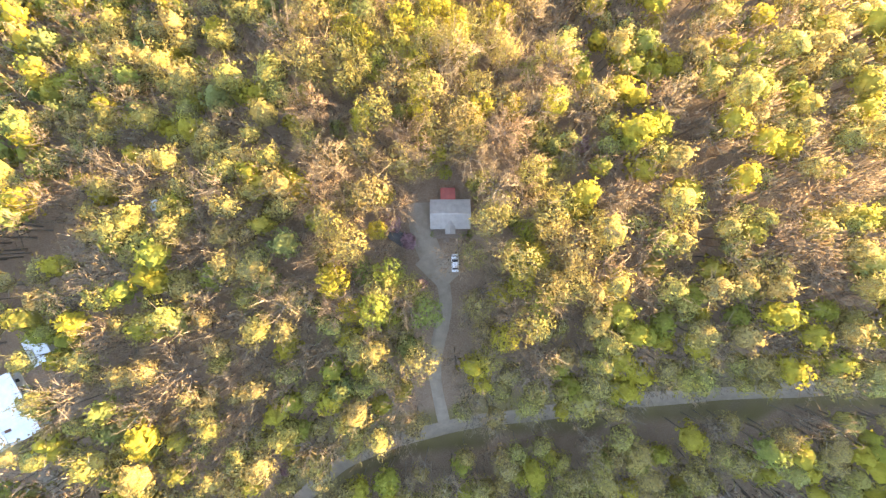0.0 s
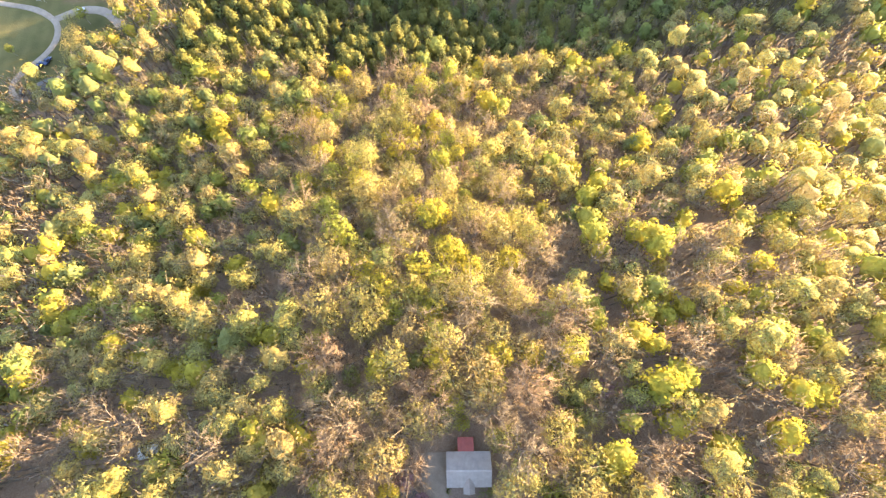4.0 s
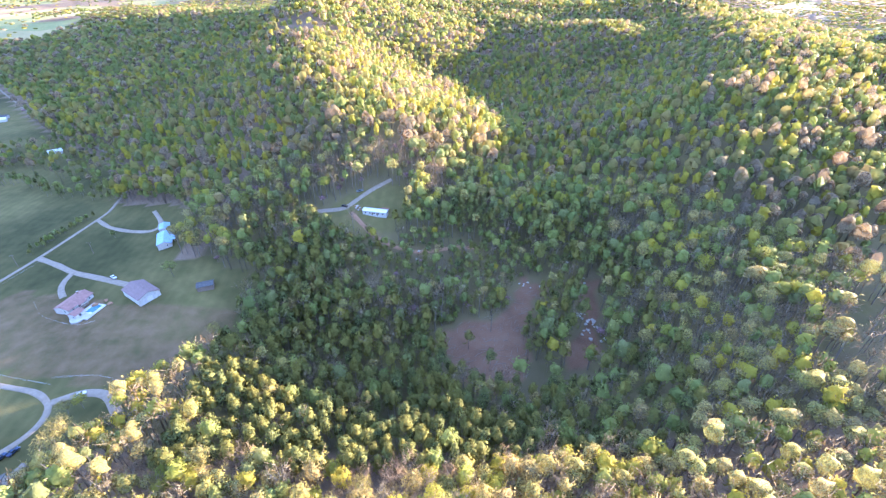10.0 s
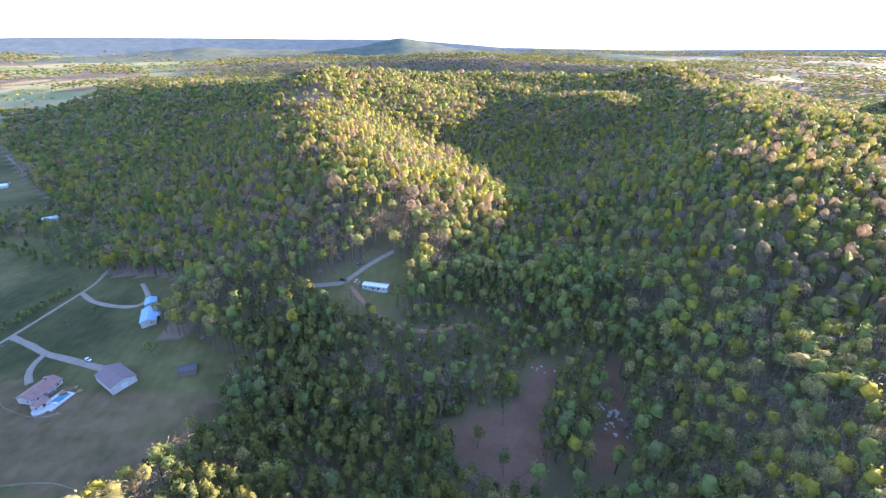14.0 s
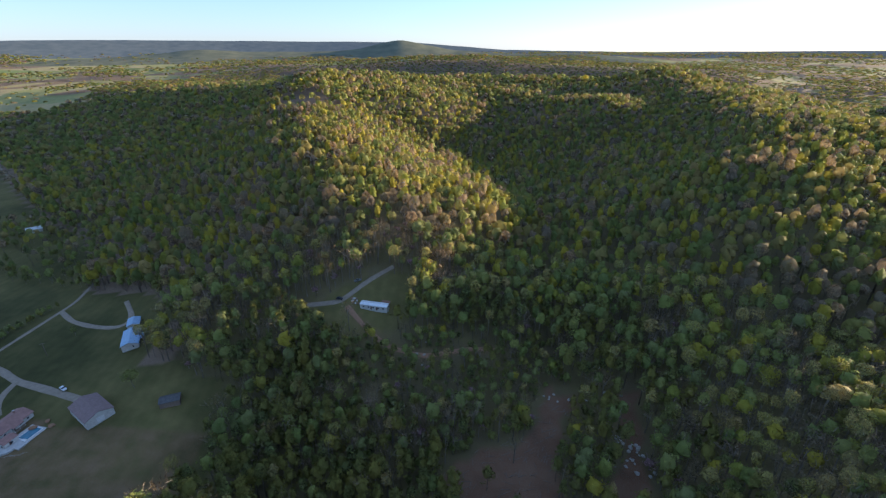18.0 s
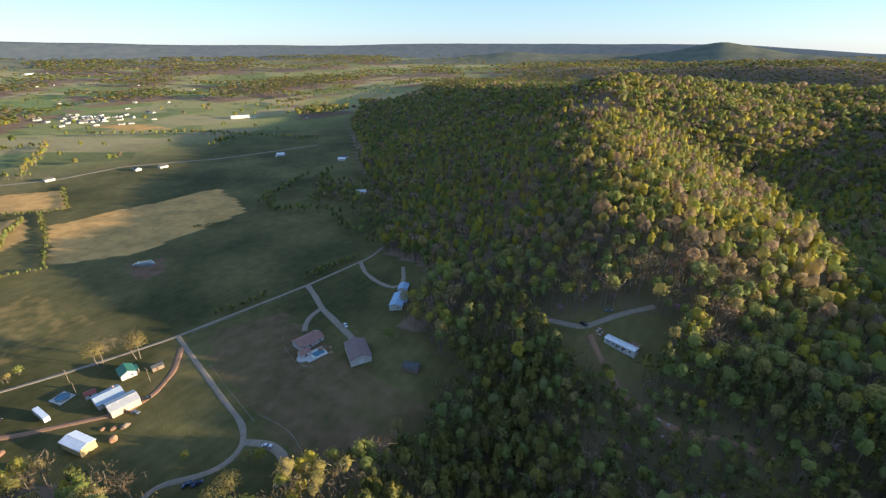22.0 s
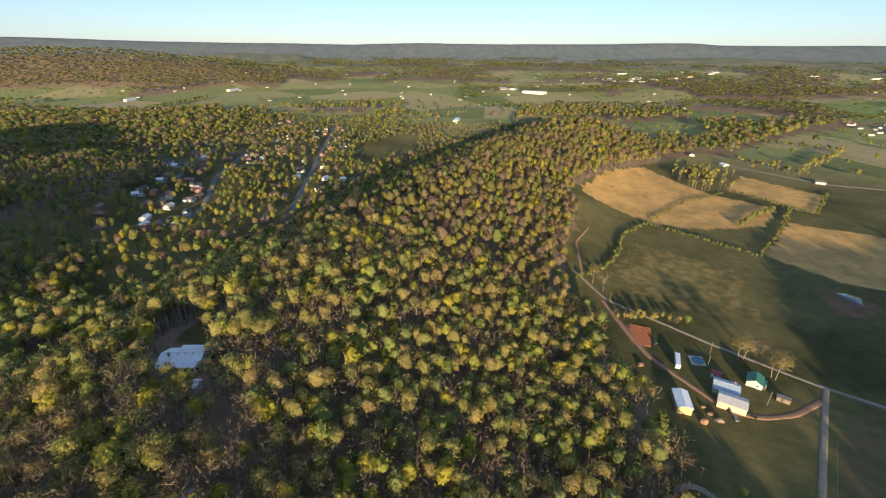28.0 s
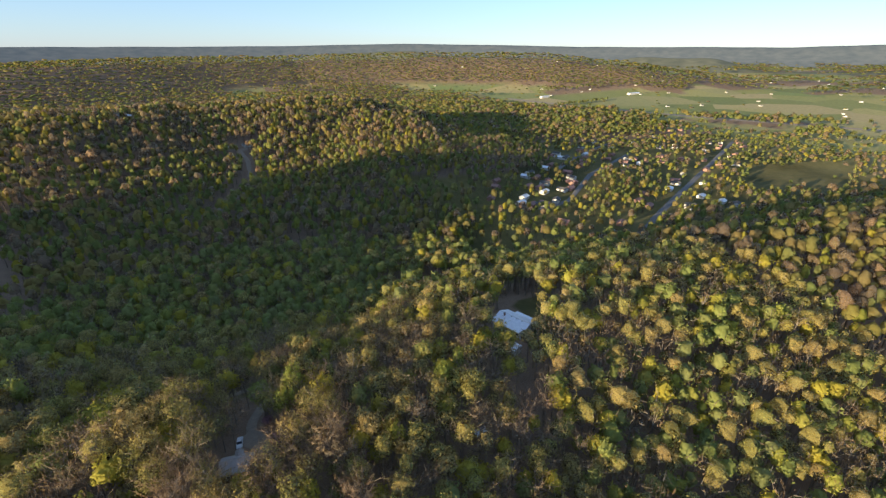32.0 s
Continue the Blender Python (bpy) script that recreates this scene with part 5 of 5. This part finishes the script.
def utility_pole(x_, y_, turn, tall=9.0):
    root = new("utility_pole")
    part("pole", one_tube((0, 0, -0.5), (0, 0, tall), 0.16, 0.11), WOOD, root)
    arm = part("crossarm", one_box((0, 0, tall - 0.6), (2.2, 0.1, 0.12)), WOOD, root)
    for sx in (-0.95, 0.0, 0.95):
        part("insulator", one_tube((sx, 0, tall - 0.54), (sx, 0, tall - 0.32), 0.06, 0.04), STEEL, arm)
    root.matrix_basis = pose(x_, y_, lz(x_, y_), 0, 0, turn)
    return tagged(root, "weathered wooden utility pole with a crossarm beside the lane", "pole", "utility poles")


def fence(label, pts, step=5.0, rails=2, tall=1.2):
    root = new("fence")
    line = dense_line(pts, step)
    base = Vector((*line[0], lz(*line[0])))
    post = None
    for q in line:
        p_ = Vector((*q, lz(*q))) - base
        if post is None:
            post = part("post", one_tube((0, 0, -0.3), (0, 0, tall), 0.07, 0.06, 6), WOOD, root)
            post.location = p_
        else:
            o = new("post", post.data)
            o.parent, o.location = root, p_
    for k in range(rails):
        bm, last = bmesh.new(), None
        for q in line:
            c_ = Vector((*q, lz(*q) + tall * (0.45 + 0.45 * k))) - base
            ring_ = [bm.verts.new(c_ + Vector(o_)) for o_ in ((-0.014, 0, 0), (0, 0.014, 0.014), (0.014, 0, 0), (0, -0.014, -0.014))]
            if last:
                for i in range(4):
                    bm.faces.new((last[i], last[(i + 1) % 4], ring_[(i + 1) % 4], ring_[i]))
            last = ring_
        part("wire_rail", bm, STEEL, root)
    root.location = base
    return tagged(root, label, "fence")


# ---- the cabin on the ridge ----
HZ = lz(1.8, 5.7)
cabin = house("cabin", "brown log cabin with a tan-grey metal roof in the woods", "house", 1.8, 5.9, 0, 9.0, 6.4, 2.9, 1.9, LOG_WALL, GREY_ROOF, 0.42, 3, False, None, 1, HZ + 0.5)
dormer = part("porch_gable", gable_roof(3.4, 2.2, 3.1, 0.9, 0.15, 0.14), GREY_ROOF, cabin, "small gable over the entry")
dormer.matrix_basis = pose(0.0, -3.0, 0, 0, 0, 90)
part("gable_wall", prism([(-0.95, 3.05), (0.95, 3.05), (0, 3.85)], 0.12), LOG_WALL, cabin).matrix_basis = pose(0, -4.55, 0)
back = part("back_porch_roof", one_box((0, 0, 0), (3.6, 3.3, 0.14)), RED_ROOF, cabin, "red metal porch roof")
back.matrix_basis = pose(-0.55, 4.9, 2.55, -9, 0, 0)
for sx in (-1.65, 1.65):
    part("porch_post", one_box((-0.55 + sx * 0.95, 6.3, 1.0), (0.14, 0.14, 2.6)), WOOD, cabin)
deck = part("deck", one_box((0, -4.6, -0.05), (8.6, 2.6, 0.18)), WOOD, cabin, "weathered plank deck")
for i in range(8):
    part("baluster", one_box((-4.2 + 1.2 * i, -5.85, 0.5), (0.08, 0.08, 0.95)), WOOD, deck)
part("handrail", one_box((0, -5.85, 1.0), (8.6, 0.1, 0.08)), WOOD, deck)
for i in range(3):
    part("step", one_box((-1.0, -6.15 - 0.3 * i, -0.2 - 0.17 * i), (1.4, 0.32, 0.1)), WOOD, cabin)
for k, (px, py) in enumerate(((-2.2, 1.2), (5.2, 1.0), (6.3, 0.2), (7.0, 1.4), (4.4, 0.3), (8.4, 9.5), (8.0, 12.5), (6.6, 13.4), (7.6, 14.8))):
    v, f, mi, nv = template("green", 1, k % 3)
    sel = f[mi == 0]
    used, inv = np.unique(sel, return_inverse=True)
    me = mesh_arrays("shrub", (v[used] - np.array([0, 0, 12.0])) * 0.28, inv.reshape(sel.shape), NEAR_LEAF["green"])
    me.normals_split_custom_set_from_vertices(nv[used])
    ob = new("shrub", me)
    ob.location = (px, py, lz(px, py) + 0.1)
    tagged(ob, "low green shrub in the bed beside the cabin", "shrub", "shrubs by the cabin")
car("white sedan parked on the gravel by the cabin", 3.0, -6.2, 92, ("white_car_paint", (0.78, 0.80, 0.82)))
house("shed", "small dark shed beside the gravel drive", "shed", -11.2, 0.4, -33, 4.2, 2.6, 2.0, 0.7, WOOD, DARK_ROOF, 0.25, 0, doors=1)
house("carport", "small pale roof in the woods west of the cabin", "shed", -74, 9.5, 12, 4.2, 2.4, 2.0, 0.5, WOOD, WHITE_ROOF, 0.2, 0)

# ---- the big white-roofed house in the woods ----
wh = house("white_roof_house", "large house with a bright white metal roof among trees", "house", -113, -44, -62, 16, 12, 3.4, 2.2, WHITE_WALL, WHITE_ROOF, 0.6, 5, True, (9, 2.4))
for sx in (-4.5, -1.5, 1.5):
    part("roof_vent", one_box((sx, 0.6, 5.75), (0.5, 0.5, 0.5)), STEEL, wh)
house("garage", "small white-roofed garage behind the large house", "garage", -104, -28, -62, 6.5, 5, 2.5, 1.0, WHITE_WALL, WHITE_ROOF, 0.3, 0, big_door=True)

# ---- ranch house with pool, barn, blue-roofed house ----
house("ranch_house", "white ranch house with a reddish-brown shingle roof and pool", "house", -217, 259, 79, 16, 9.5, 2.8, 1.7, WHITE_WALL, BROWN_ROOF, 0.5, 4, True, (5, 1.8))
house("pool_house", "low brown-roofed pool house beside the patio", "pool house", -209.5, 249.5, 79, 6, 5, 2.4, 0.8, WHITE_WALL, BROWN_ROOF, 0.25, 1)
patio = new("swimming_pool")
part("patio", one_box((0, 0, -0.3), (9, 13, 1.0), 0, 0.05), CONCRETE, patio, "pale concrete patio")
part("terrace", one_tube((-1.5, -7.0, -0.8), (-1.5, -7.0, 0.16), 3.6, None, 20), CONCRETE, patio)
part("coping", one_box((0.3, 2.0, 0.22), (5.6, 7.6, 0.08)), TRIM, patio)
part("water", one_box((0.3, 2.0, 0.26), (4.9, 6.9, 0.06), 0, 0.02), WATER, patio, "dark blue pool water")
part("slide", one_box((2.4, -2.2, 0.6), (1.8, 1.2, 0.7)), TRIM, patio, "white pool box")
patio.matrix_basis = pose(-204.5, 253, lz(-204.5, 253) + 0.25, 0, 0, -14)
tagged(patio, "backyard swimming pool set in a pale concrete patio", "pool")
house("barn", "large barn with a brown metal roof and white end wall", "barn", -182, 266, -34, 18, 12, 3.6, 2.2, WHITE_WALL, ribbed("dull_brown_metal_roof", (0.24, 0.16, 0.15), (0.16, 0.11, 0.10), 0.4, 0.6, 0.2), 0.4, 0, doors=0, big_door=True)
house("blue_roof_house", "long house with a weathered blue metal roof", "house", -194, 319, 116, 17, 8.5, 2.9, 1.5, WHITE_WALL, BLUE_ROOF, 0.45, 4, False, (7, 2))
house("garage", "small blue-roofed garage by the house", "garage", -202, 335, 116, 9, 6.5, 2.5, 1.1, WHITE_WALL, BLUE_ROOF, 0.3, 0, big_door=True)
house("lean_shed", "dark weathered open shed at the wood's edge", "shed", -148, 273, 20, 9, 5.5, 2.4, 0.8, WOOD, DARK_ROOF, 0.3, 0, doors=0)

# ---- homestead ----
house("workshop", "cream metal workshop with a pale roof", "workshop", -255, 171, 84, 13, 9.5, 3.6, 1.3, CREAM_WALL, ribbed("pale_tin_roof", (0.62, 0.60, 0.56), (0.46, 0.44, 0.41), 0.35, 0.5, 0.3), 0.3, 0, doors=1, big_door=True)
house("farmhouse", "farmhouse with a blue-grey metal roof joined to a workshop", "house", -267, 169, 86, 12, 10, 3.0, 1.8, WHITE_WALL, ribbed("blue_grey_metal_roof", (0.45, 0.52, 0.60), (0.33, 0.39, 0.46), 0.35, 0.45, 0.3), 0.4, 3, True)
house("shed", "small red-roofed shed behind the farmhouse", "shed", -278, 165, 80, 5, 4.2, 2.2, 0.8, WHITE_WALL, RED_ROOF, 0.2, 0)
house("cottage", "white cottage with a dark green metal roof", "house", -281, 184, 170, 9, 7.5, 2.7, 2.0, WHITE_WALL, GREEN_ROOF, 0.4, 2, False, (5, 1.6))
house("shed", "low grey shed beside the cottage lane", "shed", -272, 196, 80, 6, 4, 2.1, 0.6, WOOD, DARK_ROOF, 0.2, 0)
house("pole_shed", "yellow-walled open shed with a bright white tin roof", "shed", -243.5, 147.5, 12, 13.5, 7, 4.0, 0.9, paint("yellow_painted_board", (0.60, 0.46, 0.22)), WHITE_ROOF, 0.4, 0, doors=0, big_door=False)


def box_trailer(label, x_, y_, turn, l=12.5):
    root = new("box_trailer")
    part("body", one_box((0, 0, 2.4), (l, 2.6, 2.7), 0, 0.06), WHITE_ROOF, root)
    part("chassis", one_box((0, 0, 0.95), (l * 0.95, 1.6, 0.25)), STEEL, root)
    for sx in (-l * 0.36, -l * 0.26):
        for sy in (-1.05, 1.05):
            part("wheel", one_tube((sx, sy - 0.15, 0.5), (sx, sy + 0.15, 0.5), 0.5, None, 14), RUBBER, root)
    for sy in (-0.7, 0.7):
        part("landing_leg", one_box((l * 0.33, sy, 0.45), (0.15, 0.15, 0.9)), STEEL, root)
    root.matrix_basis = pose(x_, y_, lz(x_, y_), 0, 0, turn)
    return tagged(root, label, "trailer")


box_trailer("white box trailer standing in the grass", -280, 145, 3)
ring = new("round_pool")
bm = bmesh.new()
bmesh.ops.create_cone(bm, cap_ends=False, segments=28, radius1=3.2, radius2=3.2, depth=1.2, matrix=Matrix.Translation((0, 0, 0.6)))
part("pool_wall", bm, STEEL, ring)
part("water", one_tube((0, 0, 0.2), (0, 0, 1.0), 3.05, None, 28), WATER, ring, "dark still water")
part("side_deck", one_box((-0.6, 0, 0.1), (8.8, 8.0, 0.3)), CONCRETE, ring)
ring.matrix_basis = pose(-288, 156, lz(-288, 156) + 0.1, 0, 0, 15)
tagged(ring, "round above-ground pool on a pale pad", "pool")


def tractor(label, x_, y_, turn):
    root = new("tractor")
    orange = paint("orange_machine_paint", (0.55, 0.14, 0.03), None, 3, 0.5)
    part("hood", one_box((0.9, 0, 1.15), (1.9, 0.8, 0.8), 0, 0.1), orange, root)
    part("seat_platform", one_box((-0.6, 0, 0.95), (1.3, 1.1, 0.3)), RUBBER, root)
    part("canopy", one_box((-0.6, 0, 2.3), (1.5, 1.3, 0.1)), orange, root)
    for sx, sy in ((-1.1, -0.6), (-1.1, 0.6), (-0.05, -0.6), (-0.05, 0.6)):
        part("canopy_post", one_tube((sx, sy, 1.0), (sx, sy, 2.3), 0.04, None, 6), RUBBER, root)
    for sx, rr in ((-0.7, 0.75), (1.4, 0.45)):
        for sy in (-0.85, 0.85):
            part("wheel", one_tube((sx, sy - 0.18, rr), (sx, sy + 0.18, rr), rr, None, 16), RUBBER, root)
    part("front_bucket", one_box((2.5, 0, 0.5), (0.7, 1.6, 0.55), 0, 0.08), STEEL, root)
    root.matrix_basis = pose(x_, y_, lz(x_, y_) + 0.05, 0, 0, turn)
    return tagged(root, label, "tractor")


tractor("orange tractor with a front bucket by the dirt drive", -253, 127, 150)
tractor("small orange tractor at the garden's edge", -320, 114, 60)
stone("rusty heap of scrap and brush", -268, 126, 2.2, 5, RUST_ROOF, "scrap_heap")
stone("heap of red clay beside the shed", -236, 158, 2.4, 6, DIRT, "clay_heap")
stone("pile of weathered boards by the workshop", -240, 165, 2.0, 8, WOOD, "board_pile")
for k, (cx_, cy_, a_, col, lab, pk) in enumerate([(-296, 132, 30, ("black_car_paint", (0.03, 0.03, 0.035)), "black car beside the tilled garden", False), (-251, 180, 60, ("black_car_paint", (0.03, 0.03, 0.035)), "black car in front of the workshop", False),
                                                  (-245, 172, 20, ("grey_car_paint", (0.20, 0.22, 0.24)), "grey pickup on the bare yard", True), (-172, 195, 35, ("white_car_paint", (0.78, 0.80, 0.82)), "white car parked at the lane's end", False),
                                                  (-183, 164, 75, ("dark_blue_car_paint", (0.04, 0.06, 0.12)), "dark blue car beside the gravel loop", False), (-180, 166.5, 75, ("dark_blue_car_paint", (0.04, 0.06, 0.12)), "dark blue pickup beside the gravel loop", True),
                                                  (-186, 149, 120, ("black_car_paint", (0.03, 0.03, 0.035)), "black car under the trees at the loop", False), (-73, 336, -20, ("black_car_paint", (0.03, 0.03, 0.035)), "black car on the gravel by the mobile home", False),
                                                  (-22, -283, 40, ("white_car_paint", (0.78, 0.80, 0.82)), "white car beside a house in the hollow", False), (-64, 350, 30, ("grey_car_paint", (0.20, 0.22, 0.24)), "grey pickup beside the gravel drive", True),
                                                  (-209, 283, -30, ("white_car_paint", (0.78, 0.80, 0.82)), "white pickup near the barn drive", True)]):
    car(lab, cx_, cy_, a_, col, None, pk)
house("loop_house", "grey-roofed house half hidden by trees at the loop", "house", -176, 150, 30, 10, 7, 2.6, 1.4, WHITE_WALL, DARK_ROOF, 0.4, 2)

# ---- mobile home in the hollow ----
mh = house("mobile_home", "long white mobile home with a pale tin roof", "mobile home", -51, 329.5, -14, 17, 4.6, 2.7, 0.5, WHITE_WALL, WHITE_ROOF, 0.15, 5, doors=2)
lean = part("lean_to_roof", one_box((5.5, 4.2, 2.2), (5.5, 3.8, 0.14)), RUST_ROOF, mh, "rusty red lean-to roof")
for sx in (3.0, 8.0):
    part("lean_to_post", one_box((sx, 5.9, 0.8), (0.12, 0.12, 2.8)), WOOD, mh)
for k in range(9):
    stone("pale rubbish heap beside the mobile home", -64.5 + 1.4 * (k % 3) - 0.6 * (k // 3), 333 + 1.8 * (k // 3), 0.7 + 0.1 * (k % 4), 20 + k, STONE if k % 2 else RUST_ROOF, "rubbish_heap")

# ---- stones and timber in the clay clearing ----
r = np.random.RandomState(81)
for k in range(44):
    a_ = r.rand()
    cx_, cy_ = (78 + 8 * r.normal() * 0.5, 250 + 14 * r.normal()) if a_ < 0.55 else (46 + 10 * r.normal(), 273 + 2.5 * r.normal()) if a_ < 0.75 else (-38 + 22 * r.rand() + 3 * r.normal(), 299 + 4 * r.normal())
    stone("pale limestone boulder on red clay", cx_, cy_, r.uniform(0.45, 1.3), 200 + k)
log_bm = one_tube((-1, 0, 0), (1, 0, 0), 0.05, 0.035, 6)
log_src = part("fallen_log", log_bm, BARK)
tagged(log_src, "weathered felled log lying in the clearing", "log", "felled logs in the clearing")
log_src.matrix_basis = pose(10, 215, lz(10, 215) + 0.15) @ Matrix.Diagonal((2.5, 2.5, 2.5, 1))
for k in range(150):
    for _ in range(20):
        cx_, cy_ = r.uniform(-12, 62), r.uniform(198, 270)
        if bool(inside(np.array([cx_]), np.array([cy_]), CLEARING)[0]) and not bool(inside(np.array([cx_]), np.array([cy_]), ISLAND)[0]):
            break
    s_ = r.uniform(1.2, 3.6)
    o = copy_thing(log_src, pose(cx_, cy_, lz(cx_, cy_) + 0.14, 0, r.uniform(-4, 4), r.normal() * 35 + 40))
    o.scale = (s_, 2.4, 2.4)

# ---- the tilled garden ----
RED_SOIL = worn("tilled_red_soil", (0.34, 0.13, 0.06), (0.22, 0.085, 0.045), 1.5, 0.95, bump=0.5)
garden = new("tilled_garden")
garden.matrix_basis = pose(-301, 123, lz(-301, 123), 0, 0, 4)
part("soil_bed", one_box((0, 0, -0.1), (23, 13, 0.3)), RED_SOIL, garden)
for k in range(14):
    part("furrow", prism([(-0.55, 0.0), (-0.2, 0.26), (0.2, 0.26), (0.55, 0.0)], 12.6), RED_SOIL, garden).matrix_basis = pose(-10.6 + 1.63 * k, 0, 0.05)
tagged(garden, "tilled garden of red soil in straight furrows", "garden")
for k, (px, py) in enumerate(((-201, 262), (-197, 259), (-205, 258), (-247, 158), (-243, 161))):
    stone("low mound of orange dirt beside the barn", px, py, 1.3 + 0.2 * (k % 3), 320 + k, DIRT, "dirt_mound")

# ---- poles and fences ----
for px, py, pa in ((-300, 163, 10), (-284, 161, 10), (-264, 188, 15), (-240, 312, 20), (-196, 155, 60), (-330, 100, 60), (-282, 300, 5), (-340, 500, 40), (-98, -168, 0)):
    utility_pole(px, py, pa)
fence("wire fence with wooden posts along the lane", [(-250, 214), (-216, 206.5), (-190, 201)], 4.0)
fence("wire fence with wooden posts round the ranch yard", [(-243, 262), (-230, 249), (-204, 240), (-196, 244)], 4.0)
fence("wire fence with wooden posts along the valley road", [(-289, 225), (-279, 271), (-271, 305)], 5.0)
fence("wire fence with wooden posts beside the pasture", [(-149, 199), (-170, 207), (-192, 205)], 4.0)

# ---- hill houses, village, far houses and sheds ----
house("hill_house", "pale house with a grey roof on the far hillside", "house", 210, -686, 20, 24, 13, 4.5, 3, WHITE_WALL, WHITE_ROOF, 0.6, 4, True)
house("hollow_house", "long low house with a pale roof in the hollow", "house", -24, -292, 28, 15, 8, 2.8, 1.5, WHITE_WALL, ribbed("pale_tin_roof_old", (0.55, 0.54, 0.52), (0.40, 0.39, 0.37), 0.35, 0.5, 0.3), 0.4, 4)
house("roadside_house", "white house above the curving hillside road", "house", 42, -600, 30, 16, 8, 2.8, 1.6, WHITE_WALL, DARK_ROOF, 0.4, 4)
house("roadside_house", "red-roofed house above the curving hillside road", "house", 66, -596, 10, 13, 8, 2.8, 1.6, WHITE_WALL, RUST_ROOF, 0.4, 3)
seeds = [house("village_house", "small white house with a " + lab + " roof in the village", "house", -284 - 25 * k, -322 - 34 * k, 30 * k, 12, 8, 2.8, 1.7, wall, roof, 0.4, 1, group="village houses", doors=1)
         for k, (lab, wall, roof) in enumerate((("dark shingle", WHITE_WALL, DARK_ROOF), ("pale tin", WHITE_WALL, WHITE_ROOF), ("brown shingle", BRICK_WALL, BROWN_ROOF)))]
far_seeds = [house("far_house", "small far-off house with a " + lab + " roof on the plain", "house", -926 + 57 * k, 158 + 46 * k, 30 * k, 12, 8, 2.8, 1.7, WHITE_WALL, roof, 0.4, 0, group="far houses", doors=1 - k)
             for k, (lab, roof) in enumerate((("dark shingle", DARK_ROOF), ("pale tin", WHITE_ROOF)))]
r = np.random.RandomState(91)
for px, py in VILLAGE:
    copy_thing(seeds[r.choice([0, 0, 0, 1, 2, 2, 2, 2])], pose(px, py, lz(px, py) + 0.3, 0, 0, r.choice([35, 125]) + r.normal() * 6))
# farm houses and the estate beyond the fields
for px, py in ((-811, 318), (-771, 414), (-755, 444), (-675, 599), (-566, 640), (-558, 628), (-984, 927), (-408, 512)):
    copy_thing(far_seeds[r.randint(2)], pose(px, py, lz(px, py) + 0.3, 0, 0, r.uniform(0, 180)))
for k in range(60):
    px, py = -1420 + r.normal() * 80, 605 + r.normal() * 55
    px, py, k_ = drawn_in(px, py)
    copy_thing(far_seeds[1 if r.rand() < 0.12 else 0], pose(px, py, lz(px, py) + 0.3, 0, 0, r.uniform(0, 180)))
# warehouses and pale yards by the highway, and the town beyond
mill = house("warehouse", "long low warehouse with a white roof in the far town", "warehouse", *drawn_in(-2000, -430)[:2], 82, 90, 30, 8, 2, WHITE_WALL, WHITE_ROOF, 0.5, 0, doors=0, group="warehouses of the far town")
plots = [(-1408, -210, 94, 1.1), (-1105, -380, 20, 0.55), (-1447, -1594, 10, 0.7), (-1014, -1597, 15, 0.5), (-1130, 830, 70, 0.5), (-2150, -600, 80, 1.0)]
plots += [(-3250 + r.normal() * 260, -60 + r.normal() * 190, r.choice([40, 130]), r.uniform(0.5, 1.1)) for _ in range(10)] + [(-4100 + r.normal() * 500, 700 + r.normal() * 500, r.choice([40, 130]), r.uniform(0.5, 1.0)) for _ in range(8)]
for px, py, turn_, size in plots:
    px, py, k_ = drawn_in(px, py)
    o = copy_thing(mill, pose(px, py, lz(px, py), 0, 0, turn_ + r.normal() * 5))
    o.scale = (k_ * size, k_ * size * 0.8, k_ * 0.8)
for k in range(110):
    az, d_ = radians(r.uniform(60, 165)), r.uniform(1600, 4600)
    px, py, k_ = drawn_in(-26 - math.sin(az) * d_, 116 + math.cos(az) * d_)
    o = copy_thing(far_seeds[1 if r.rand() < 0.15 else 0], pose(px, py, lz(px, py), 0, 0, r.uniform(0, 180)))
    o.scale = (k_ * 0.9,) * 3
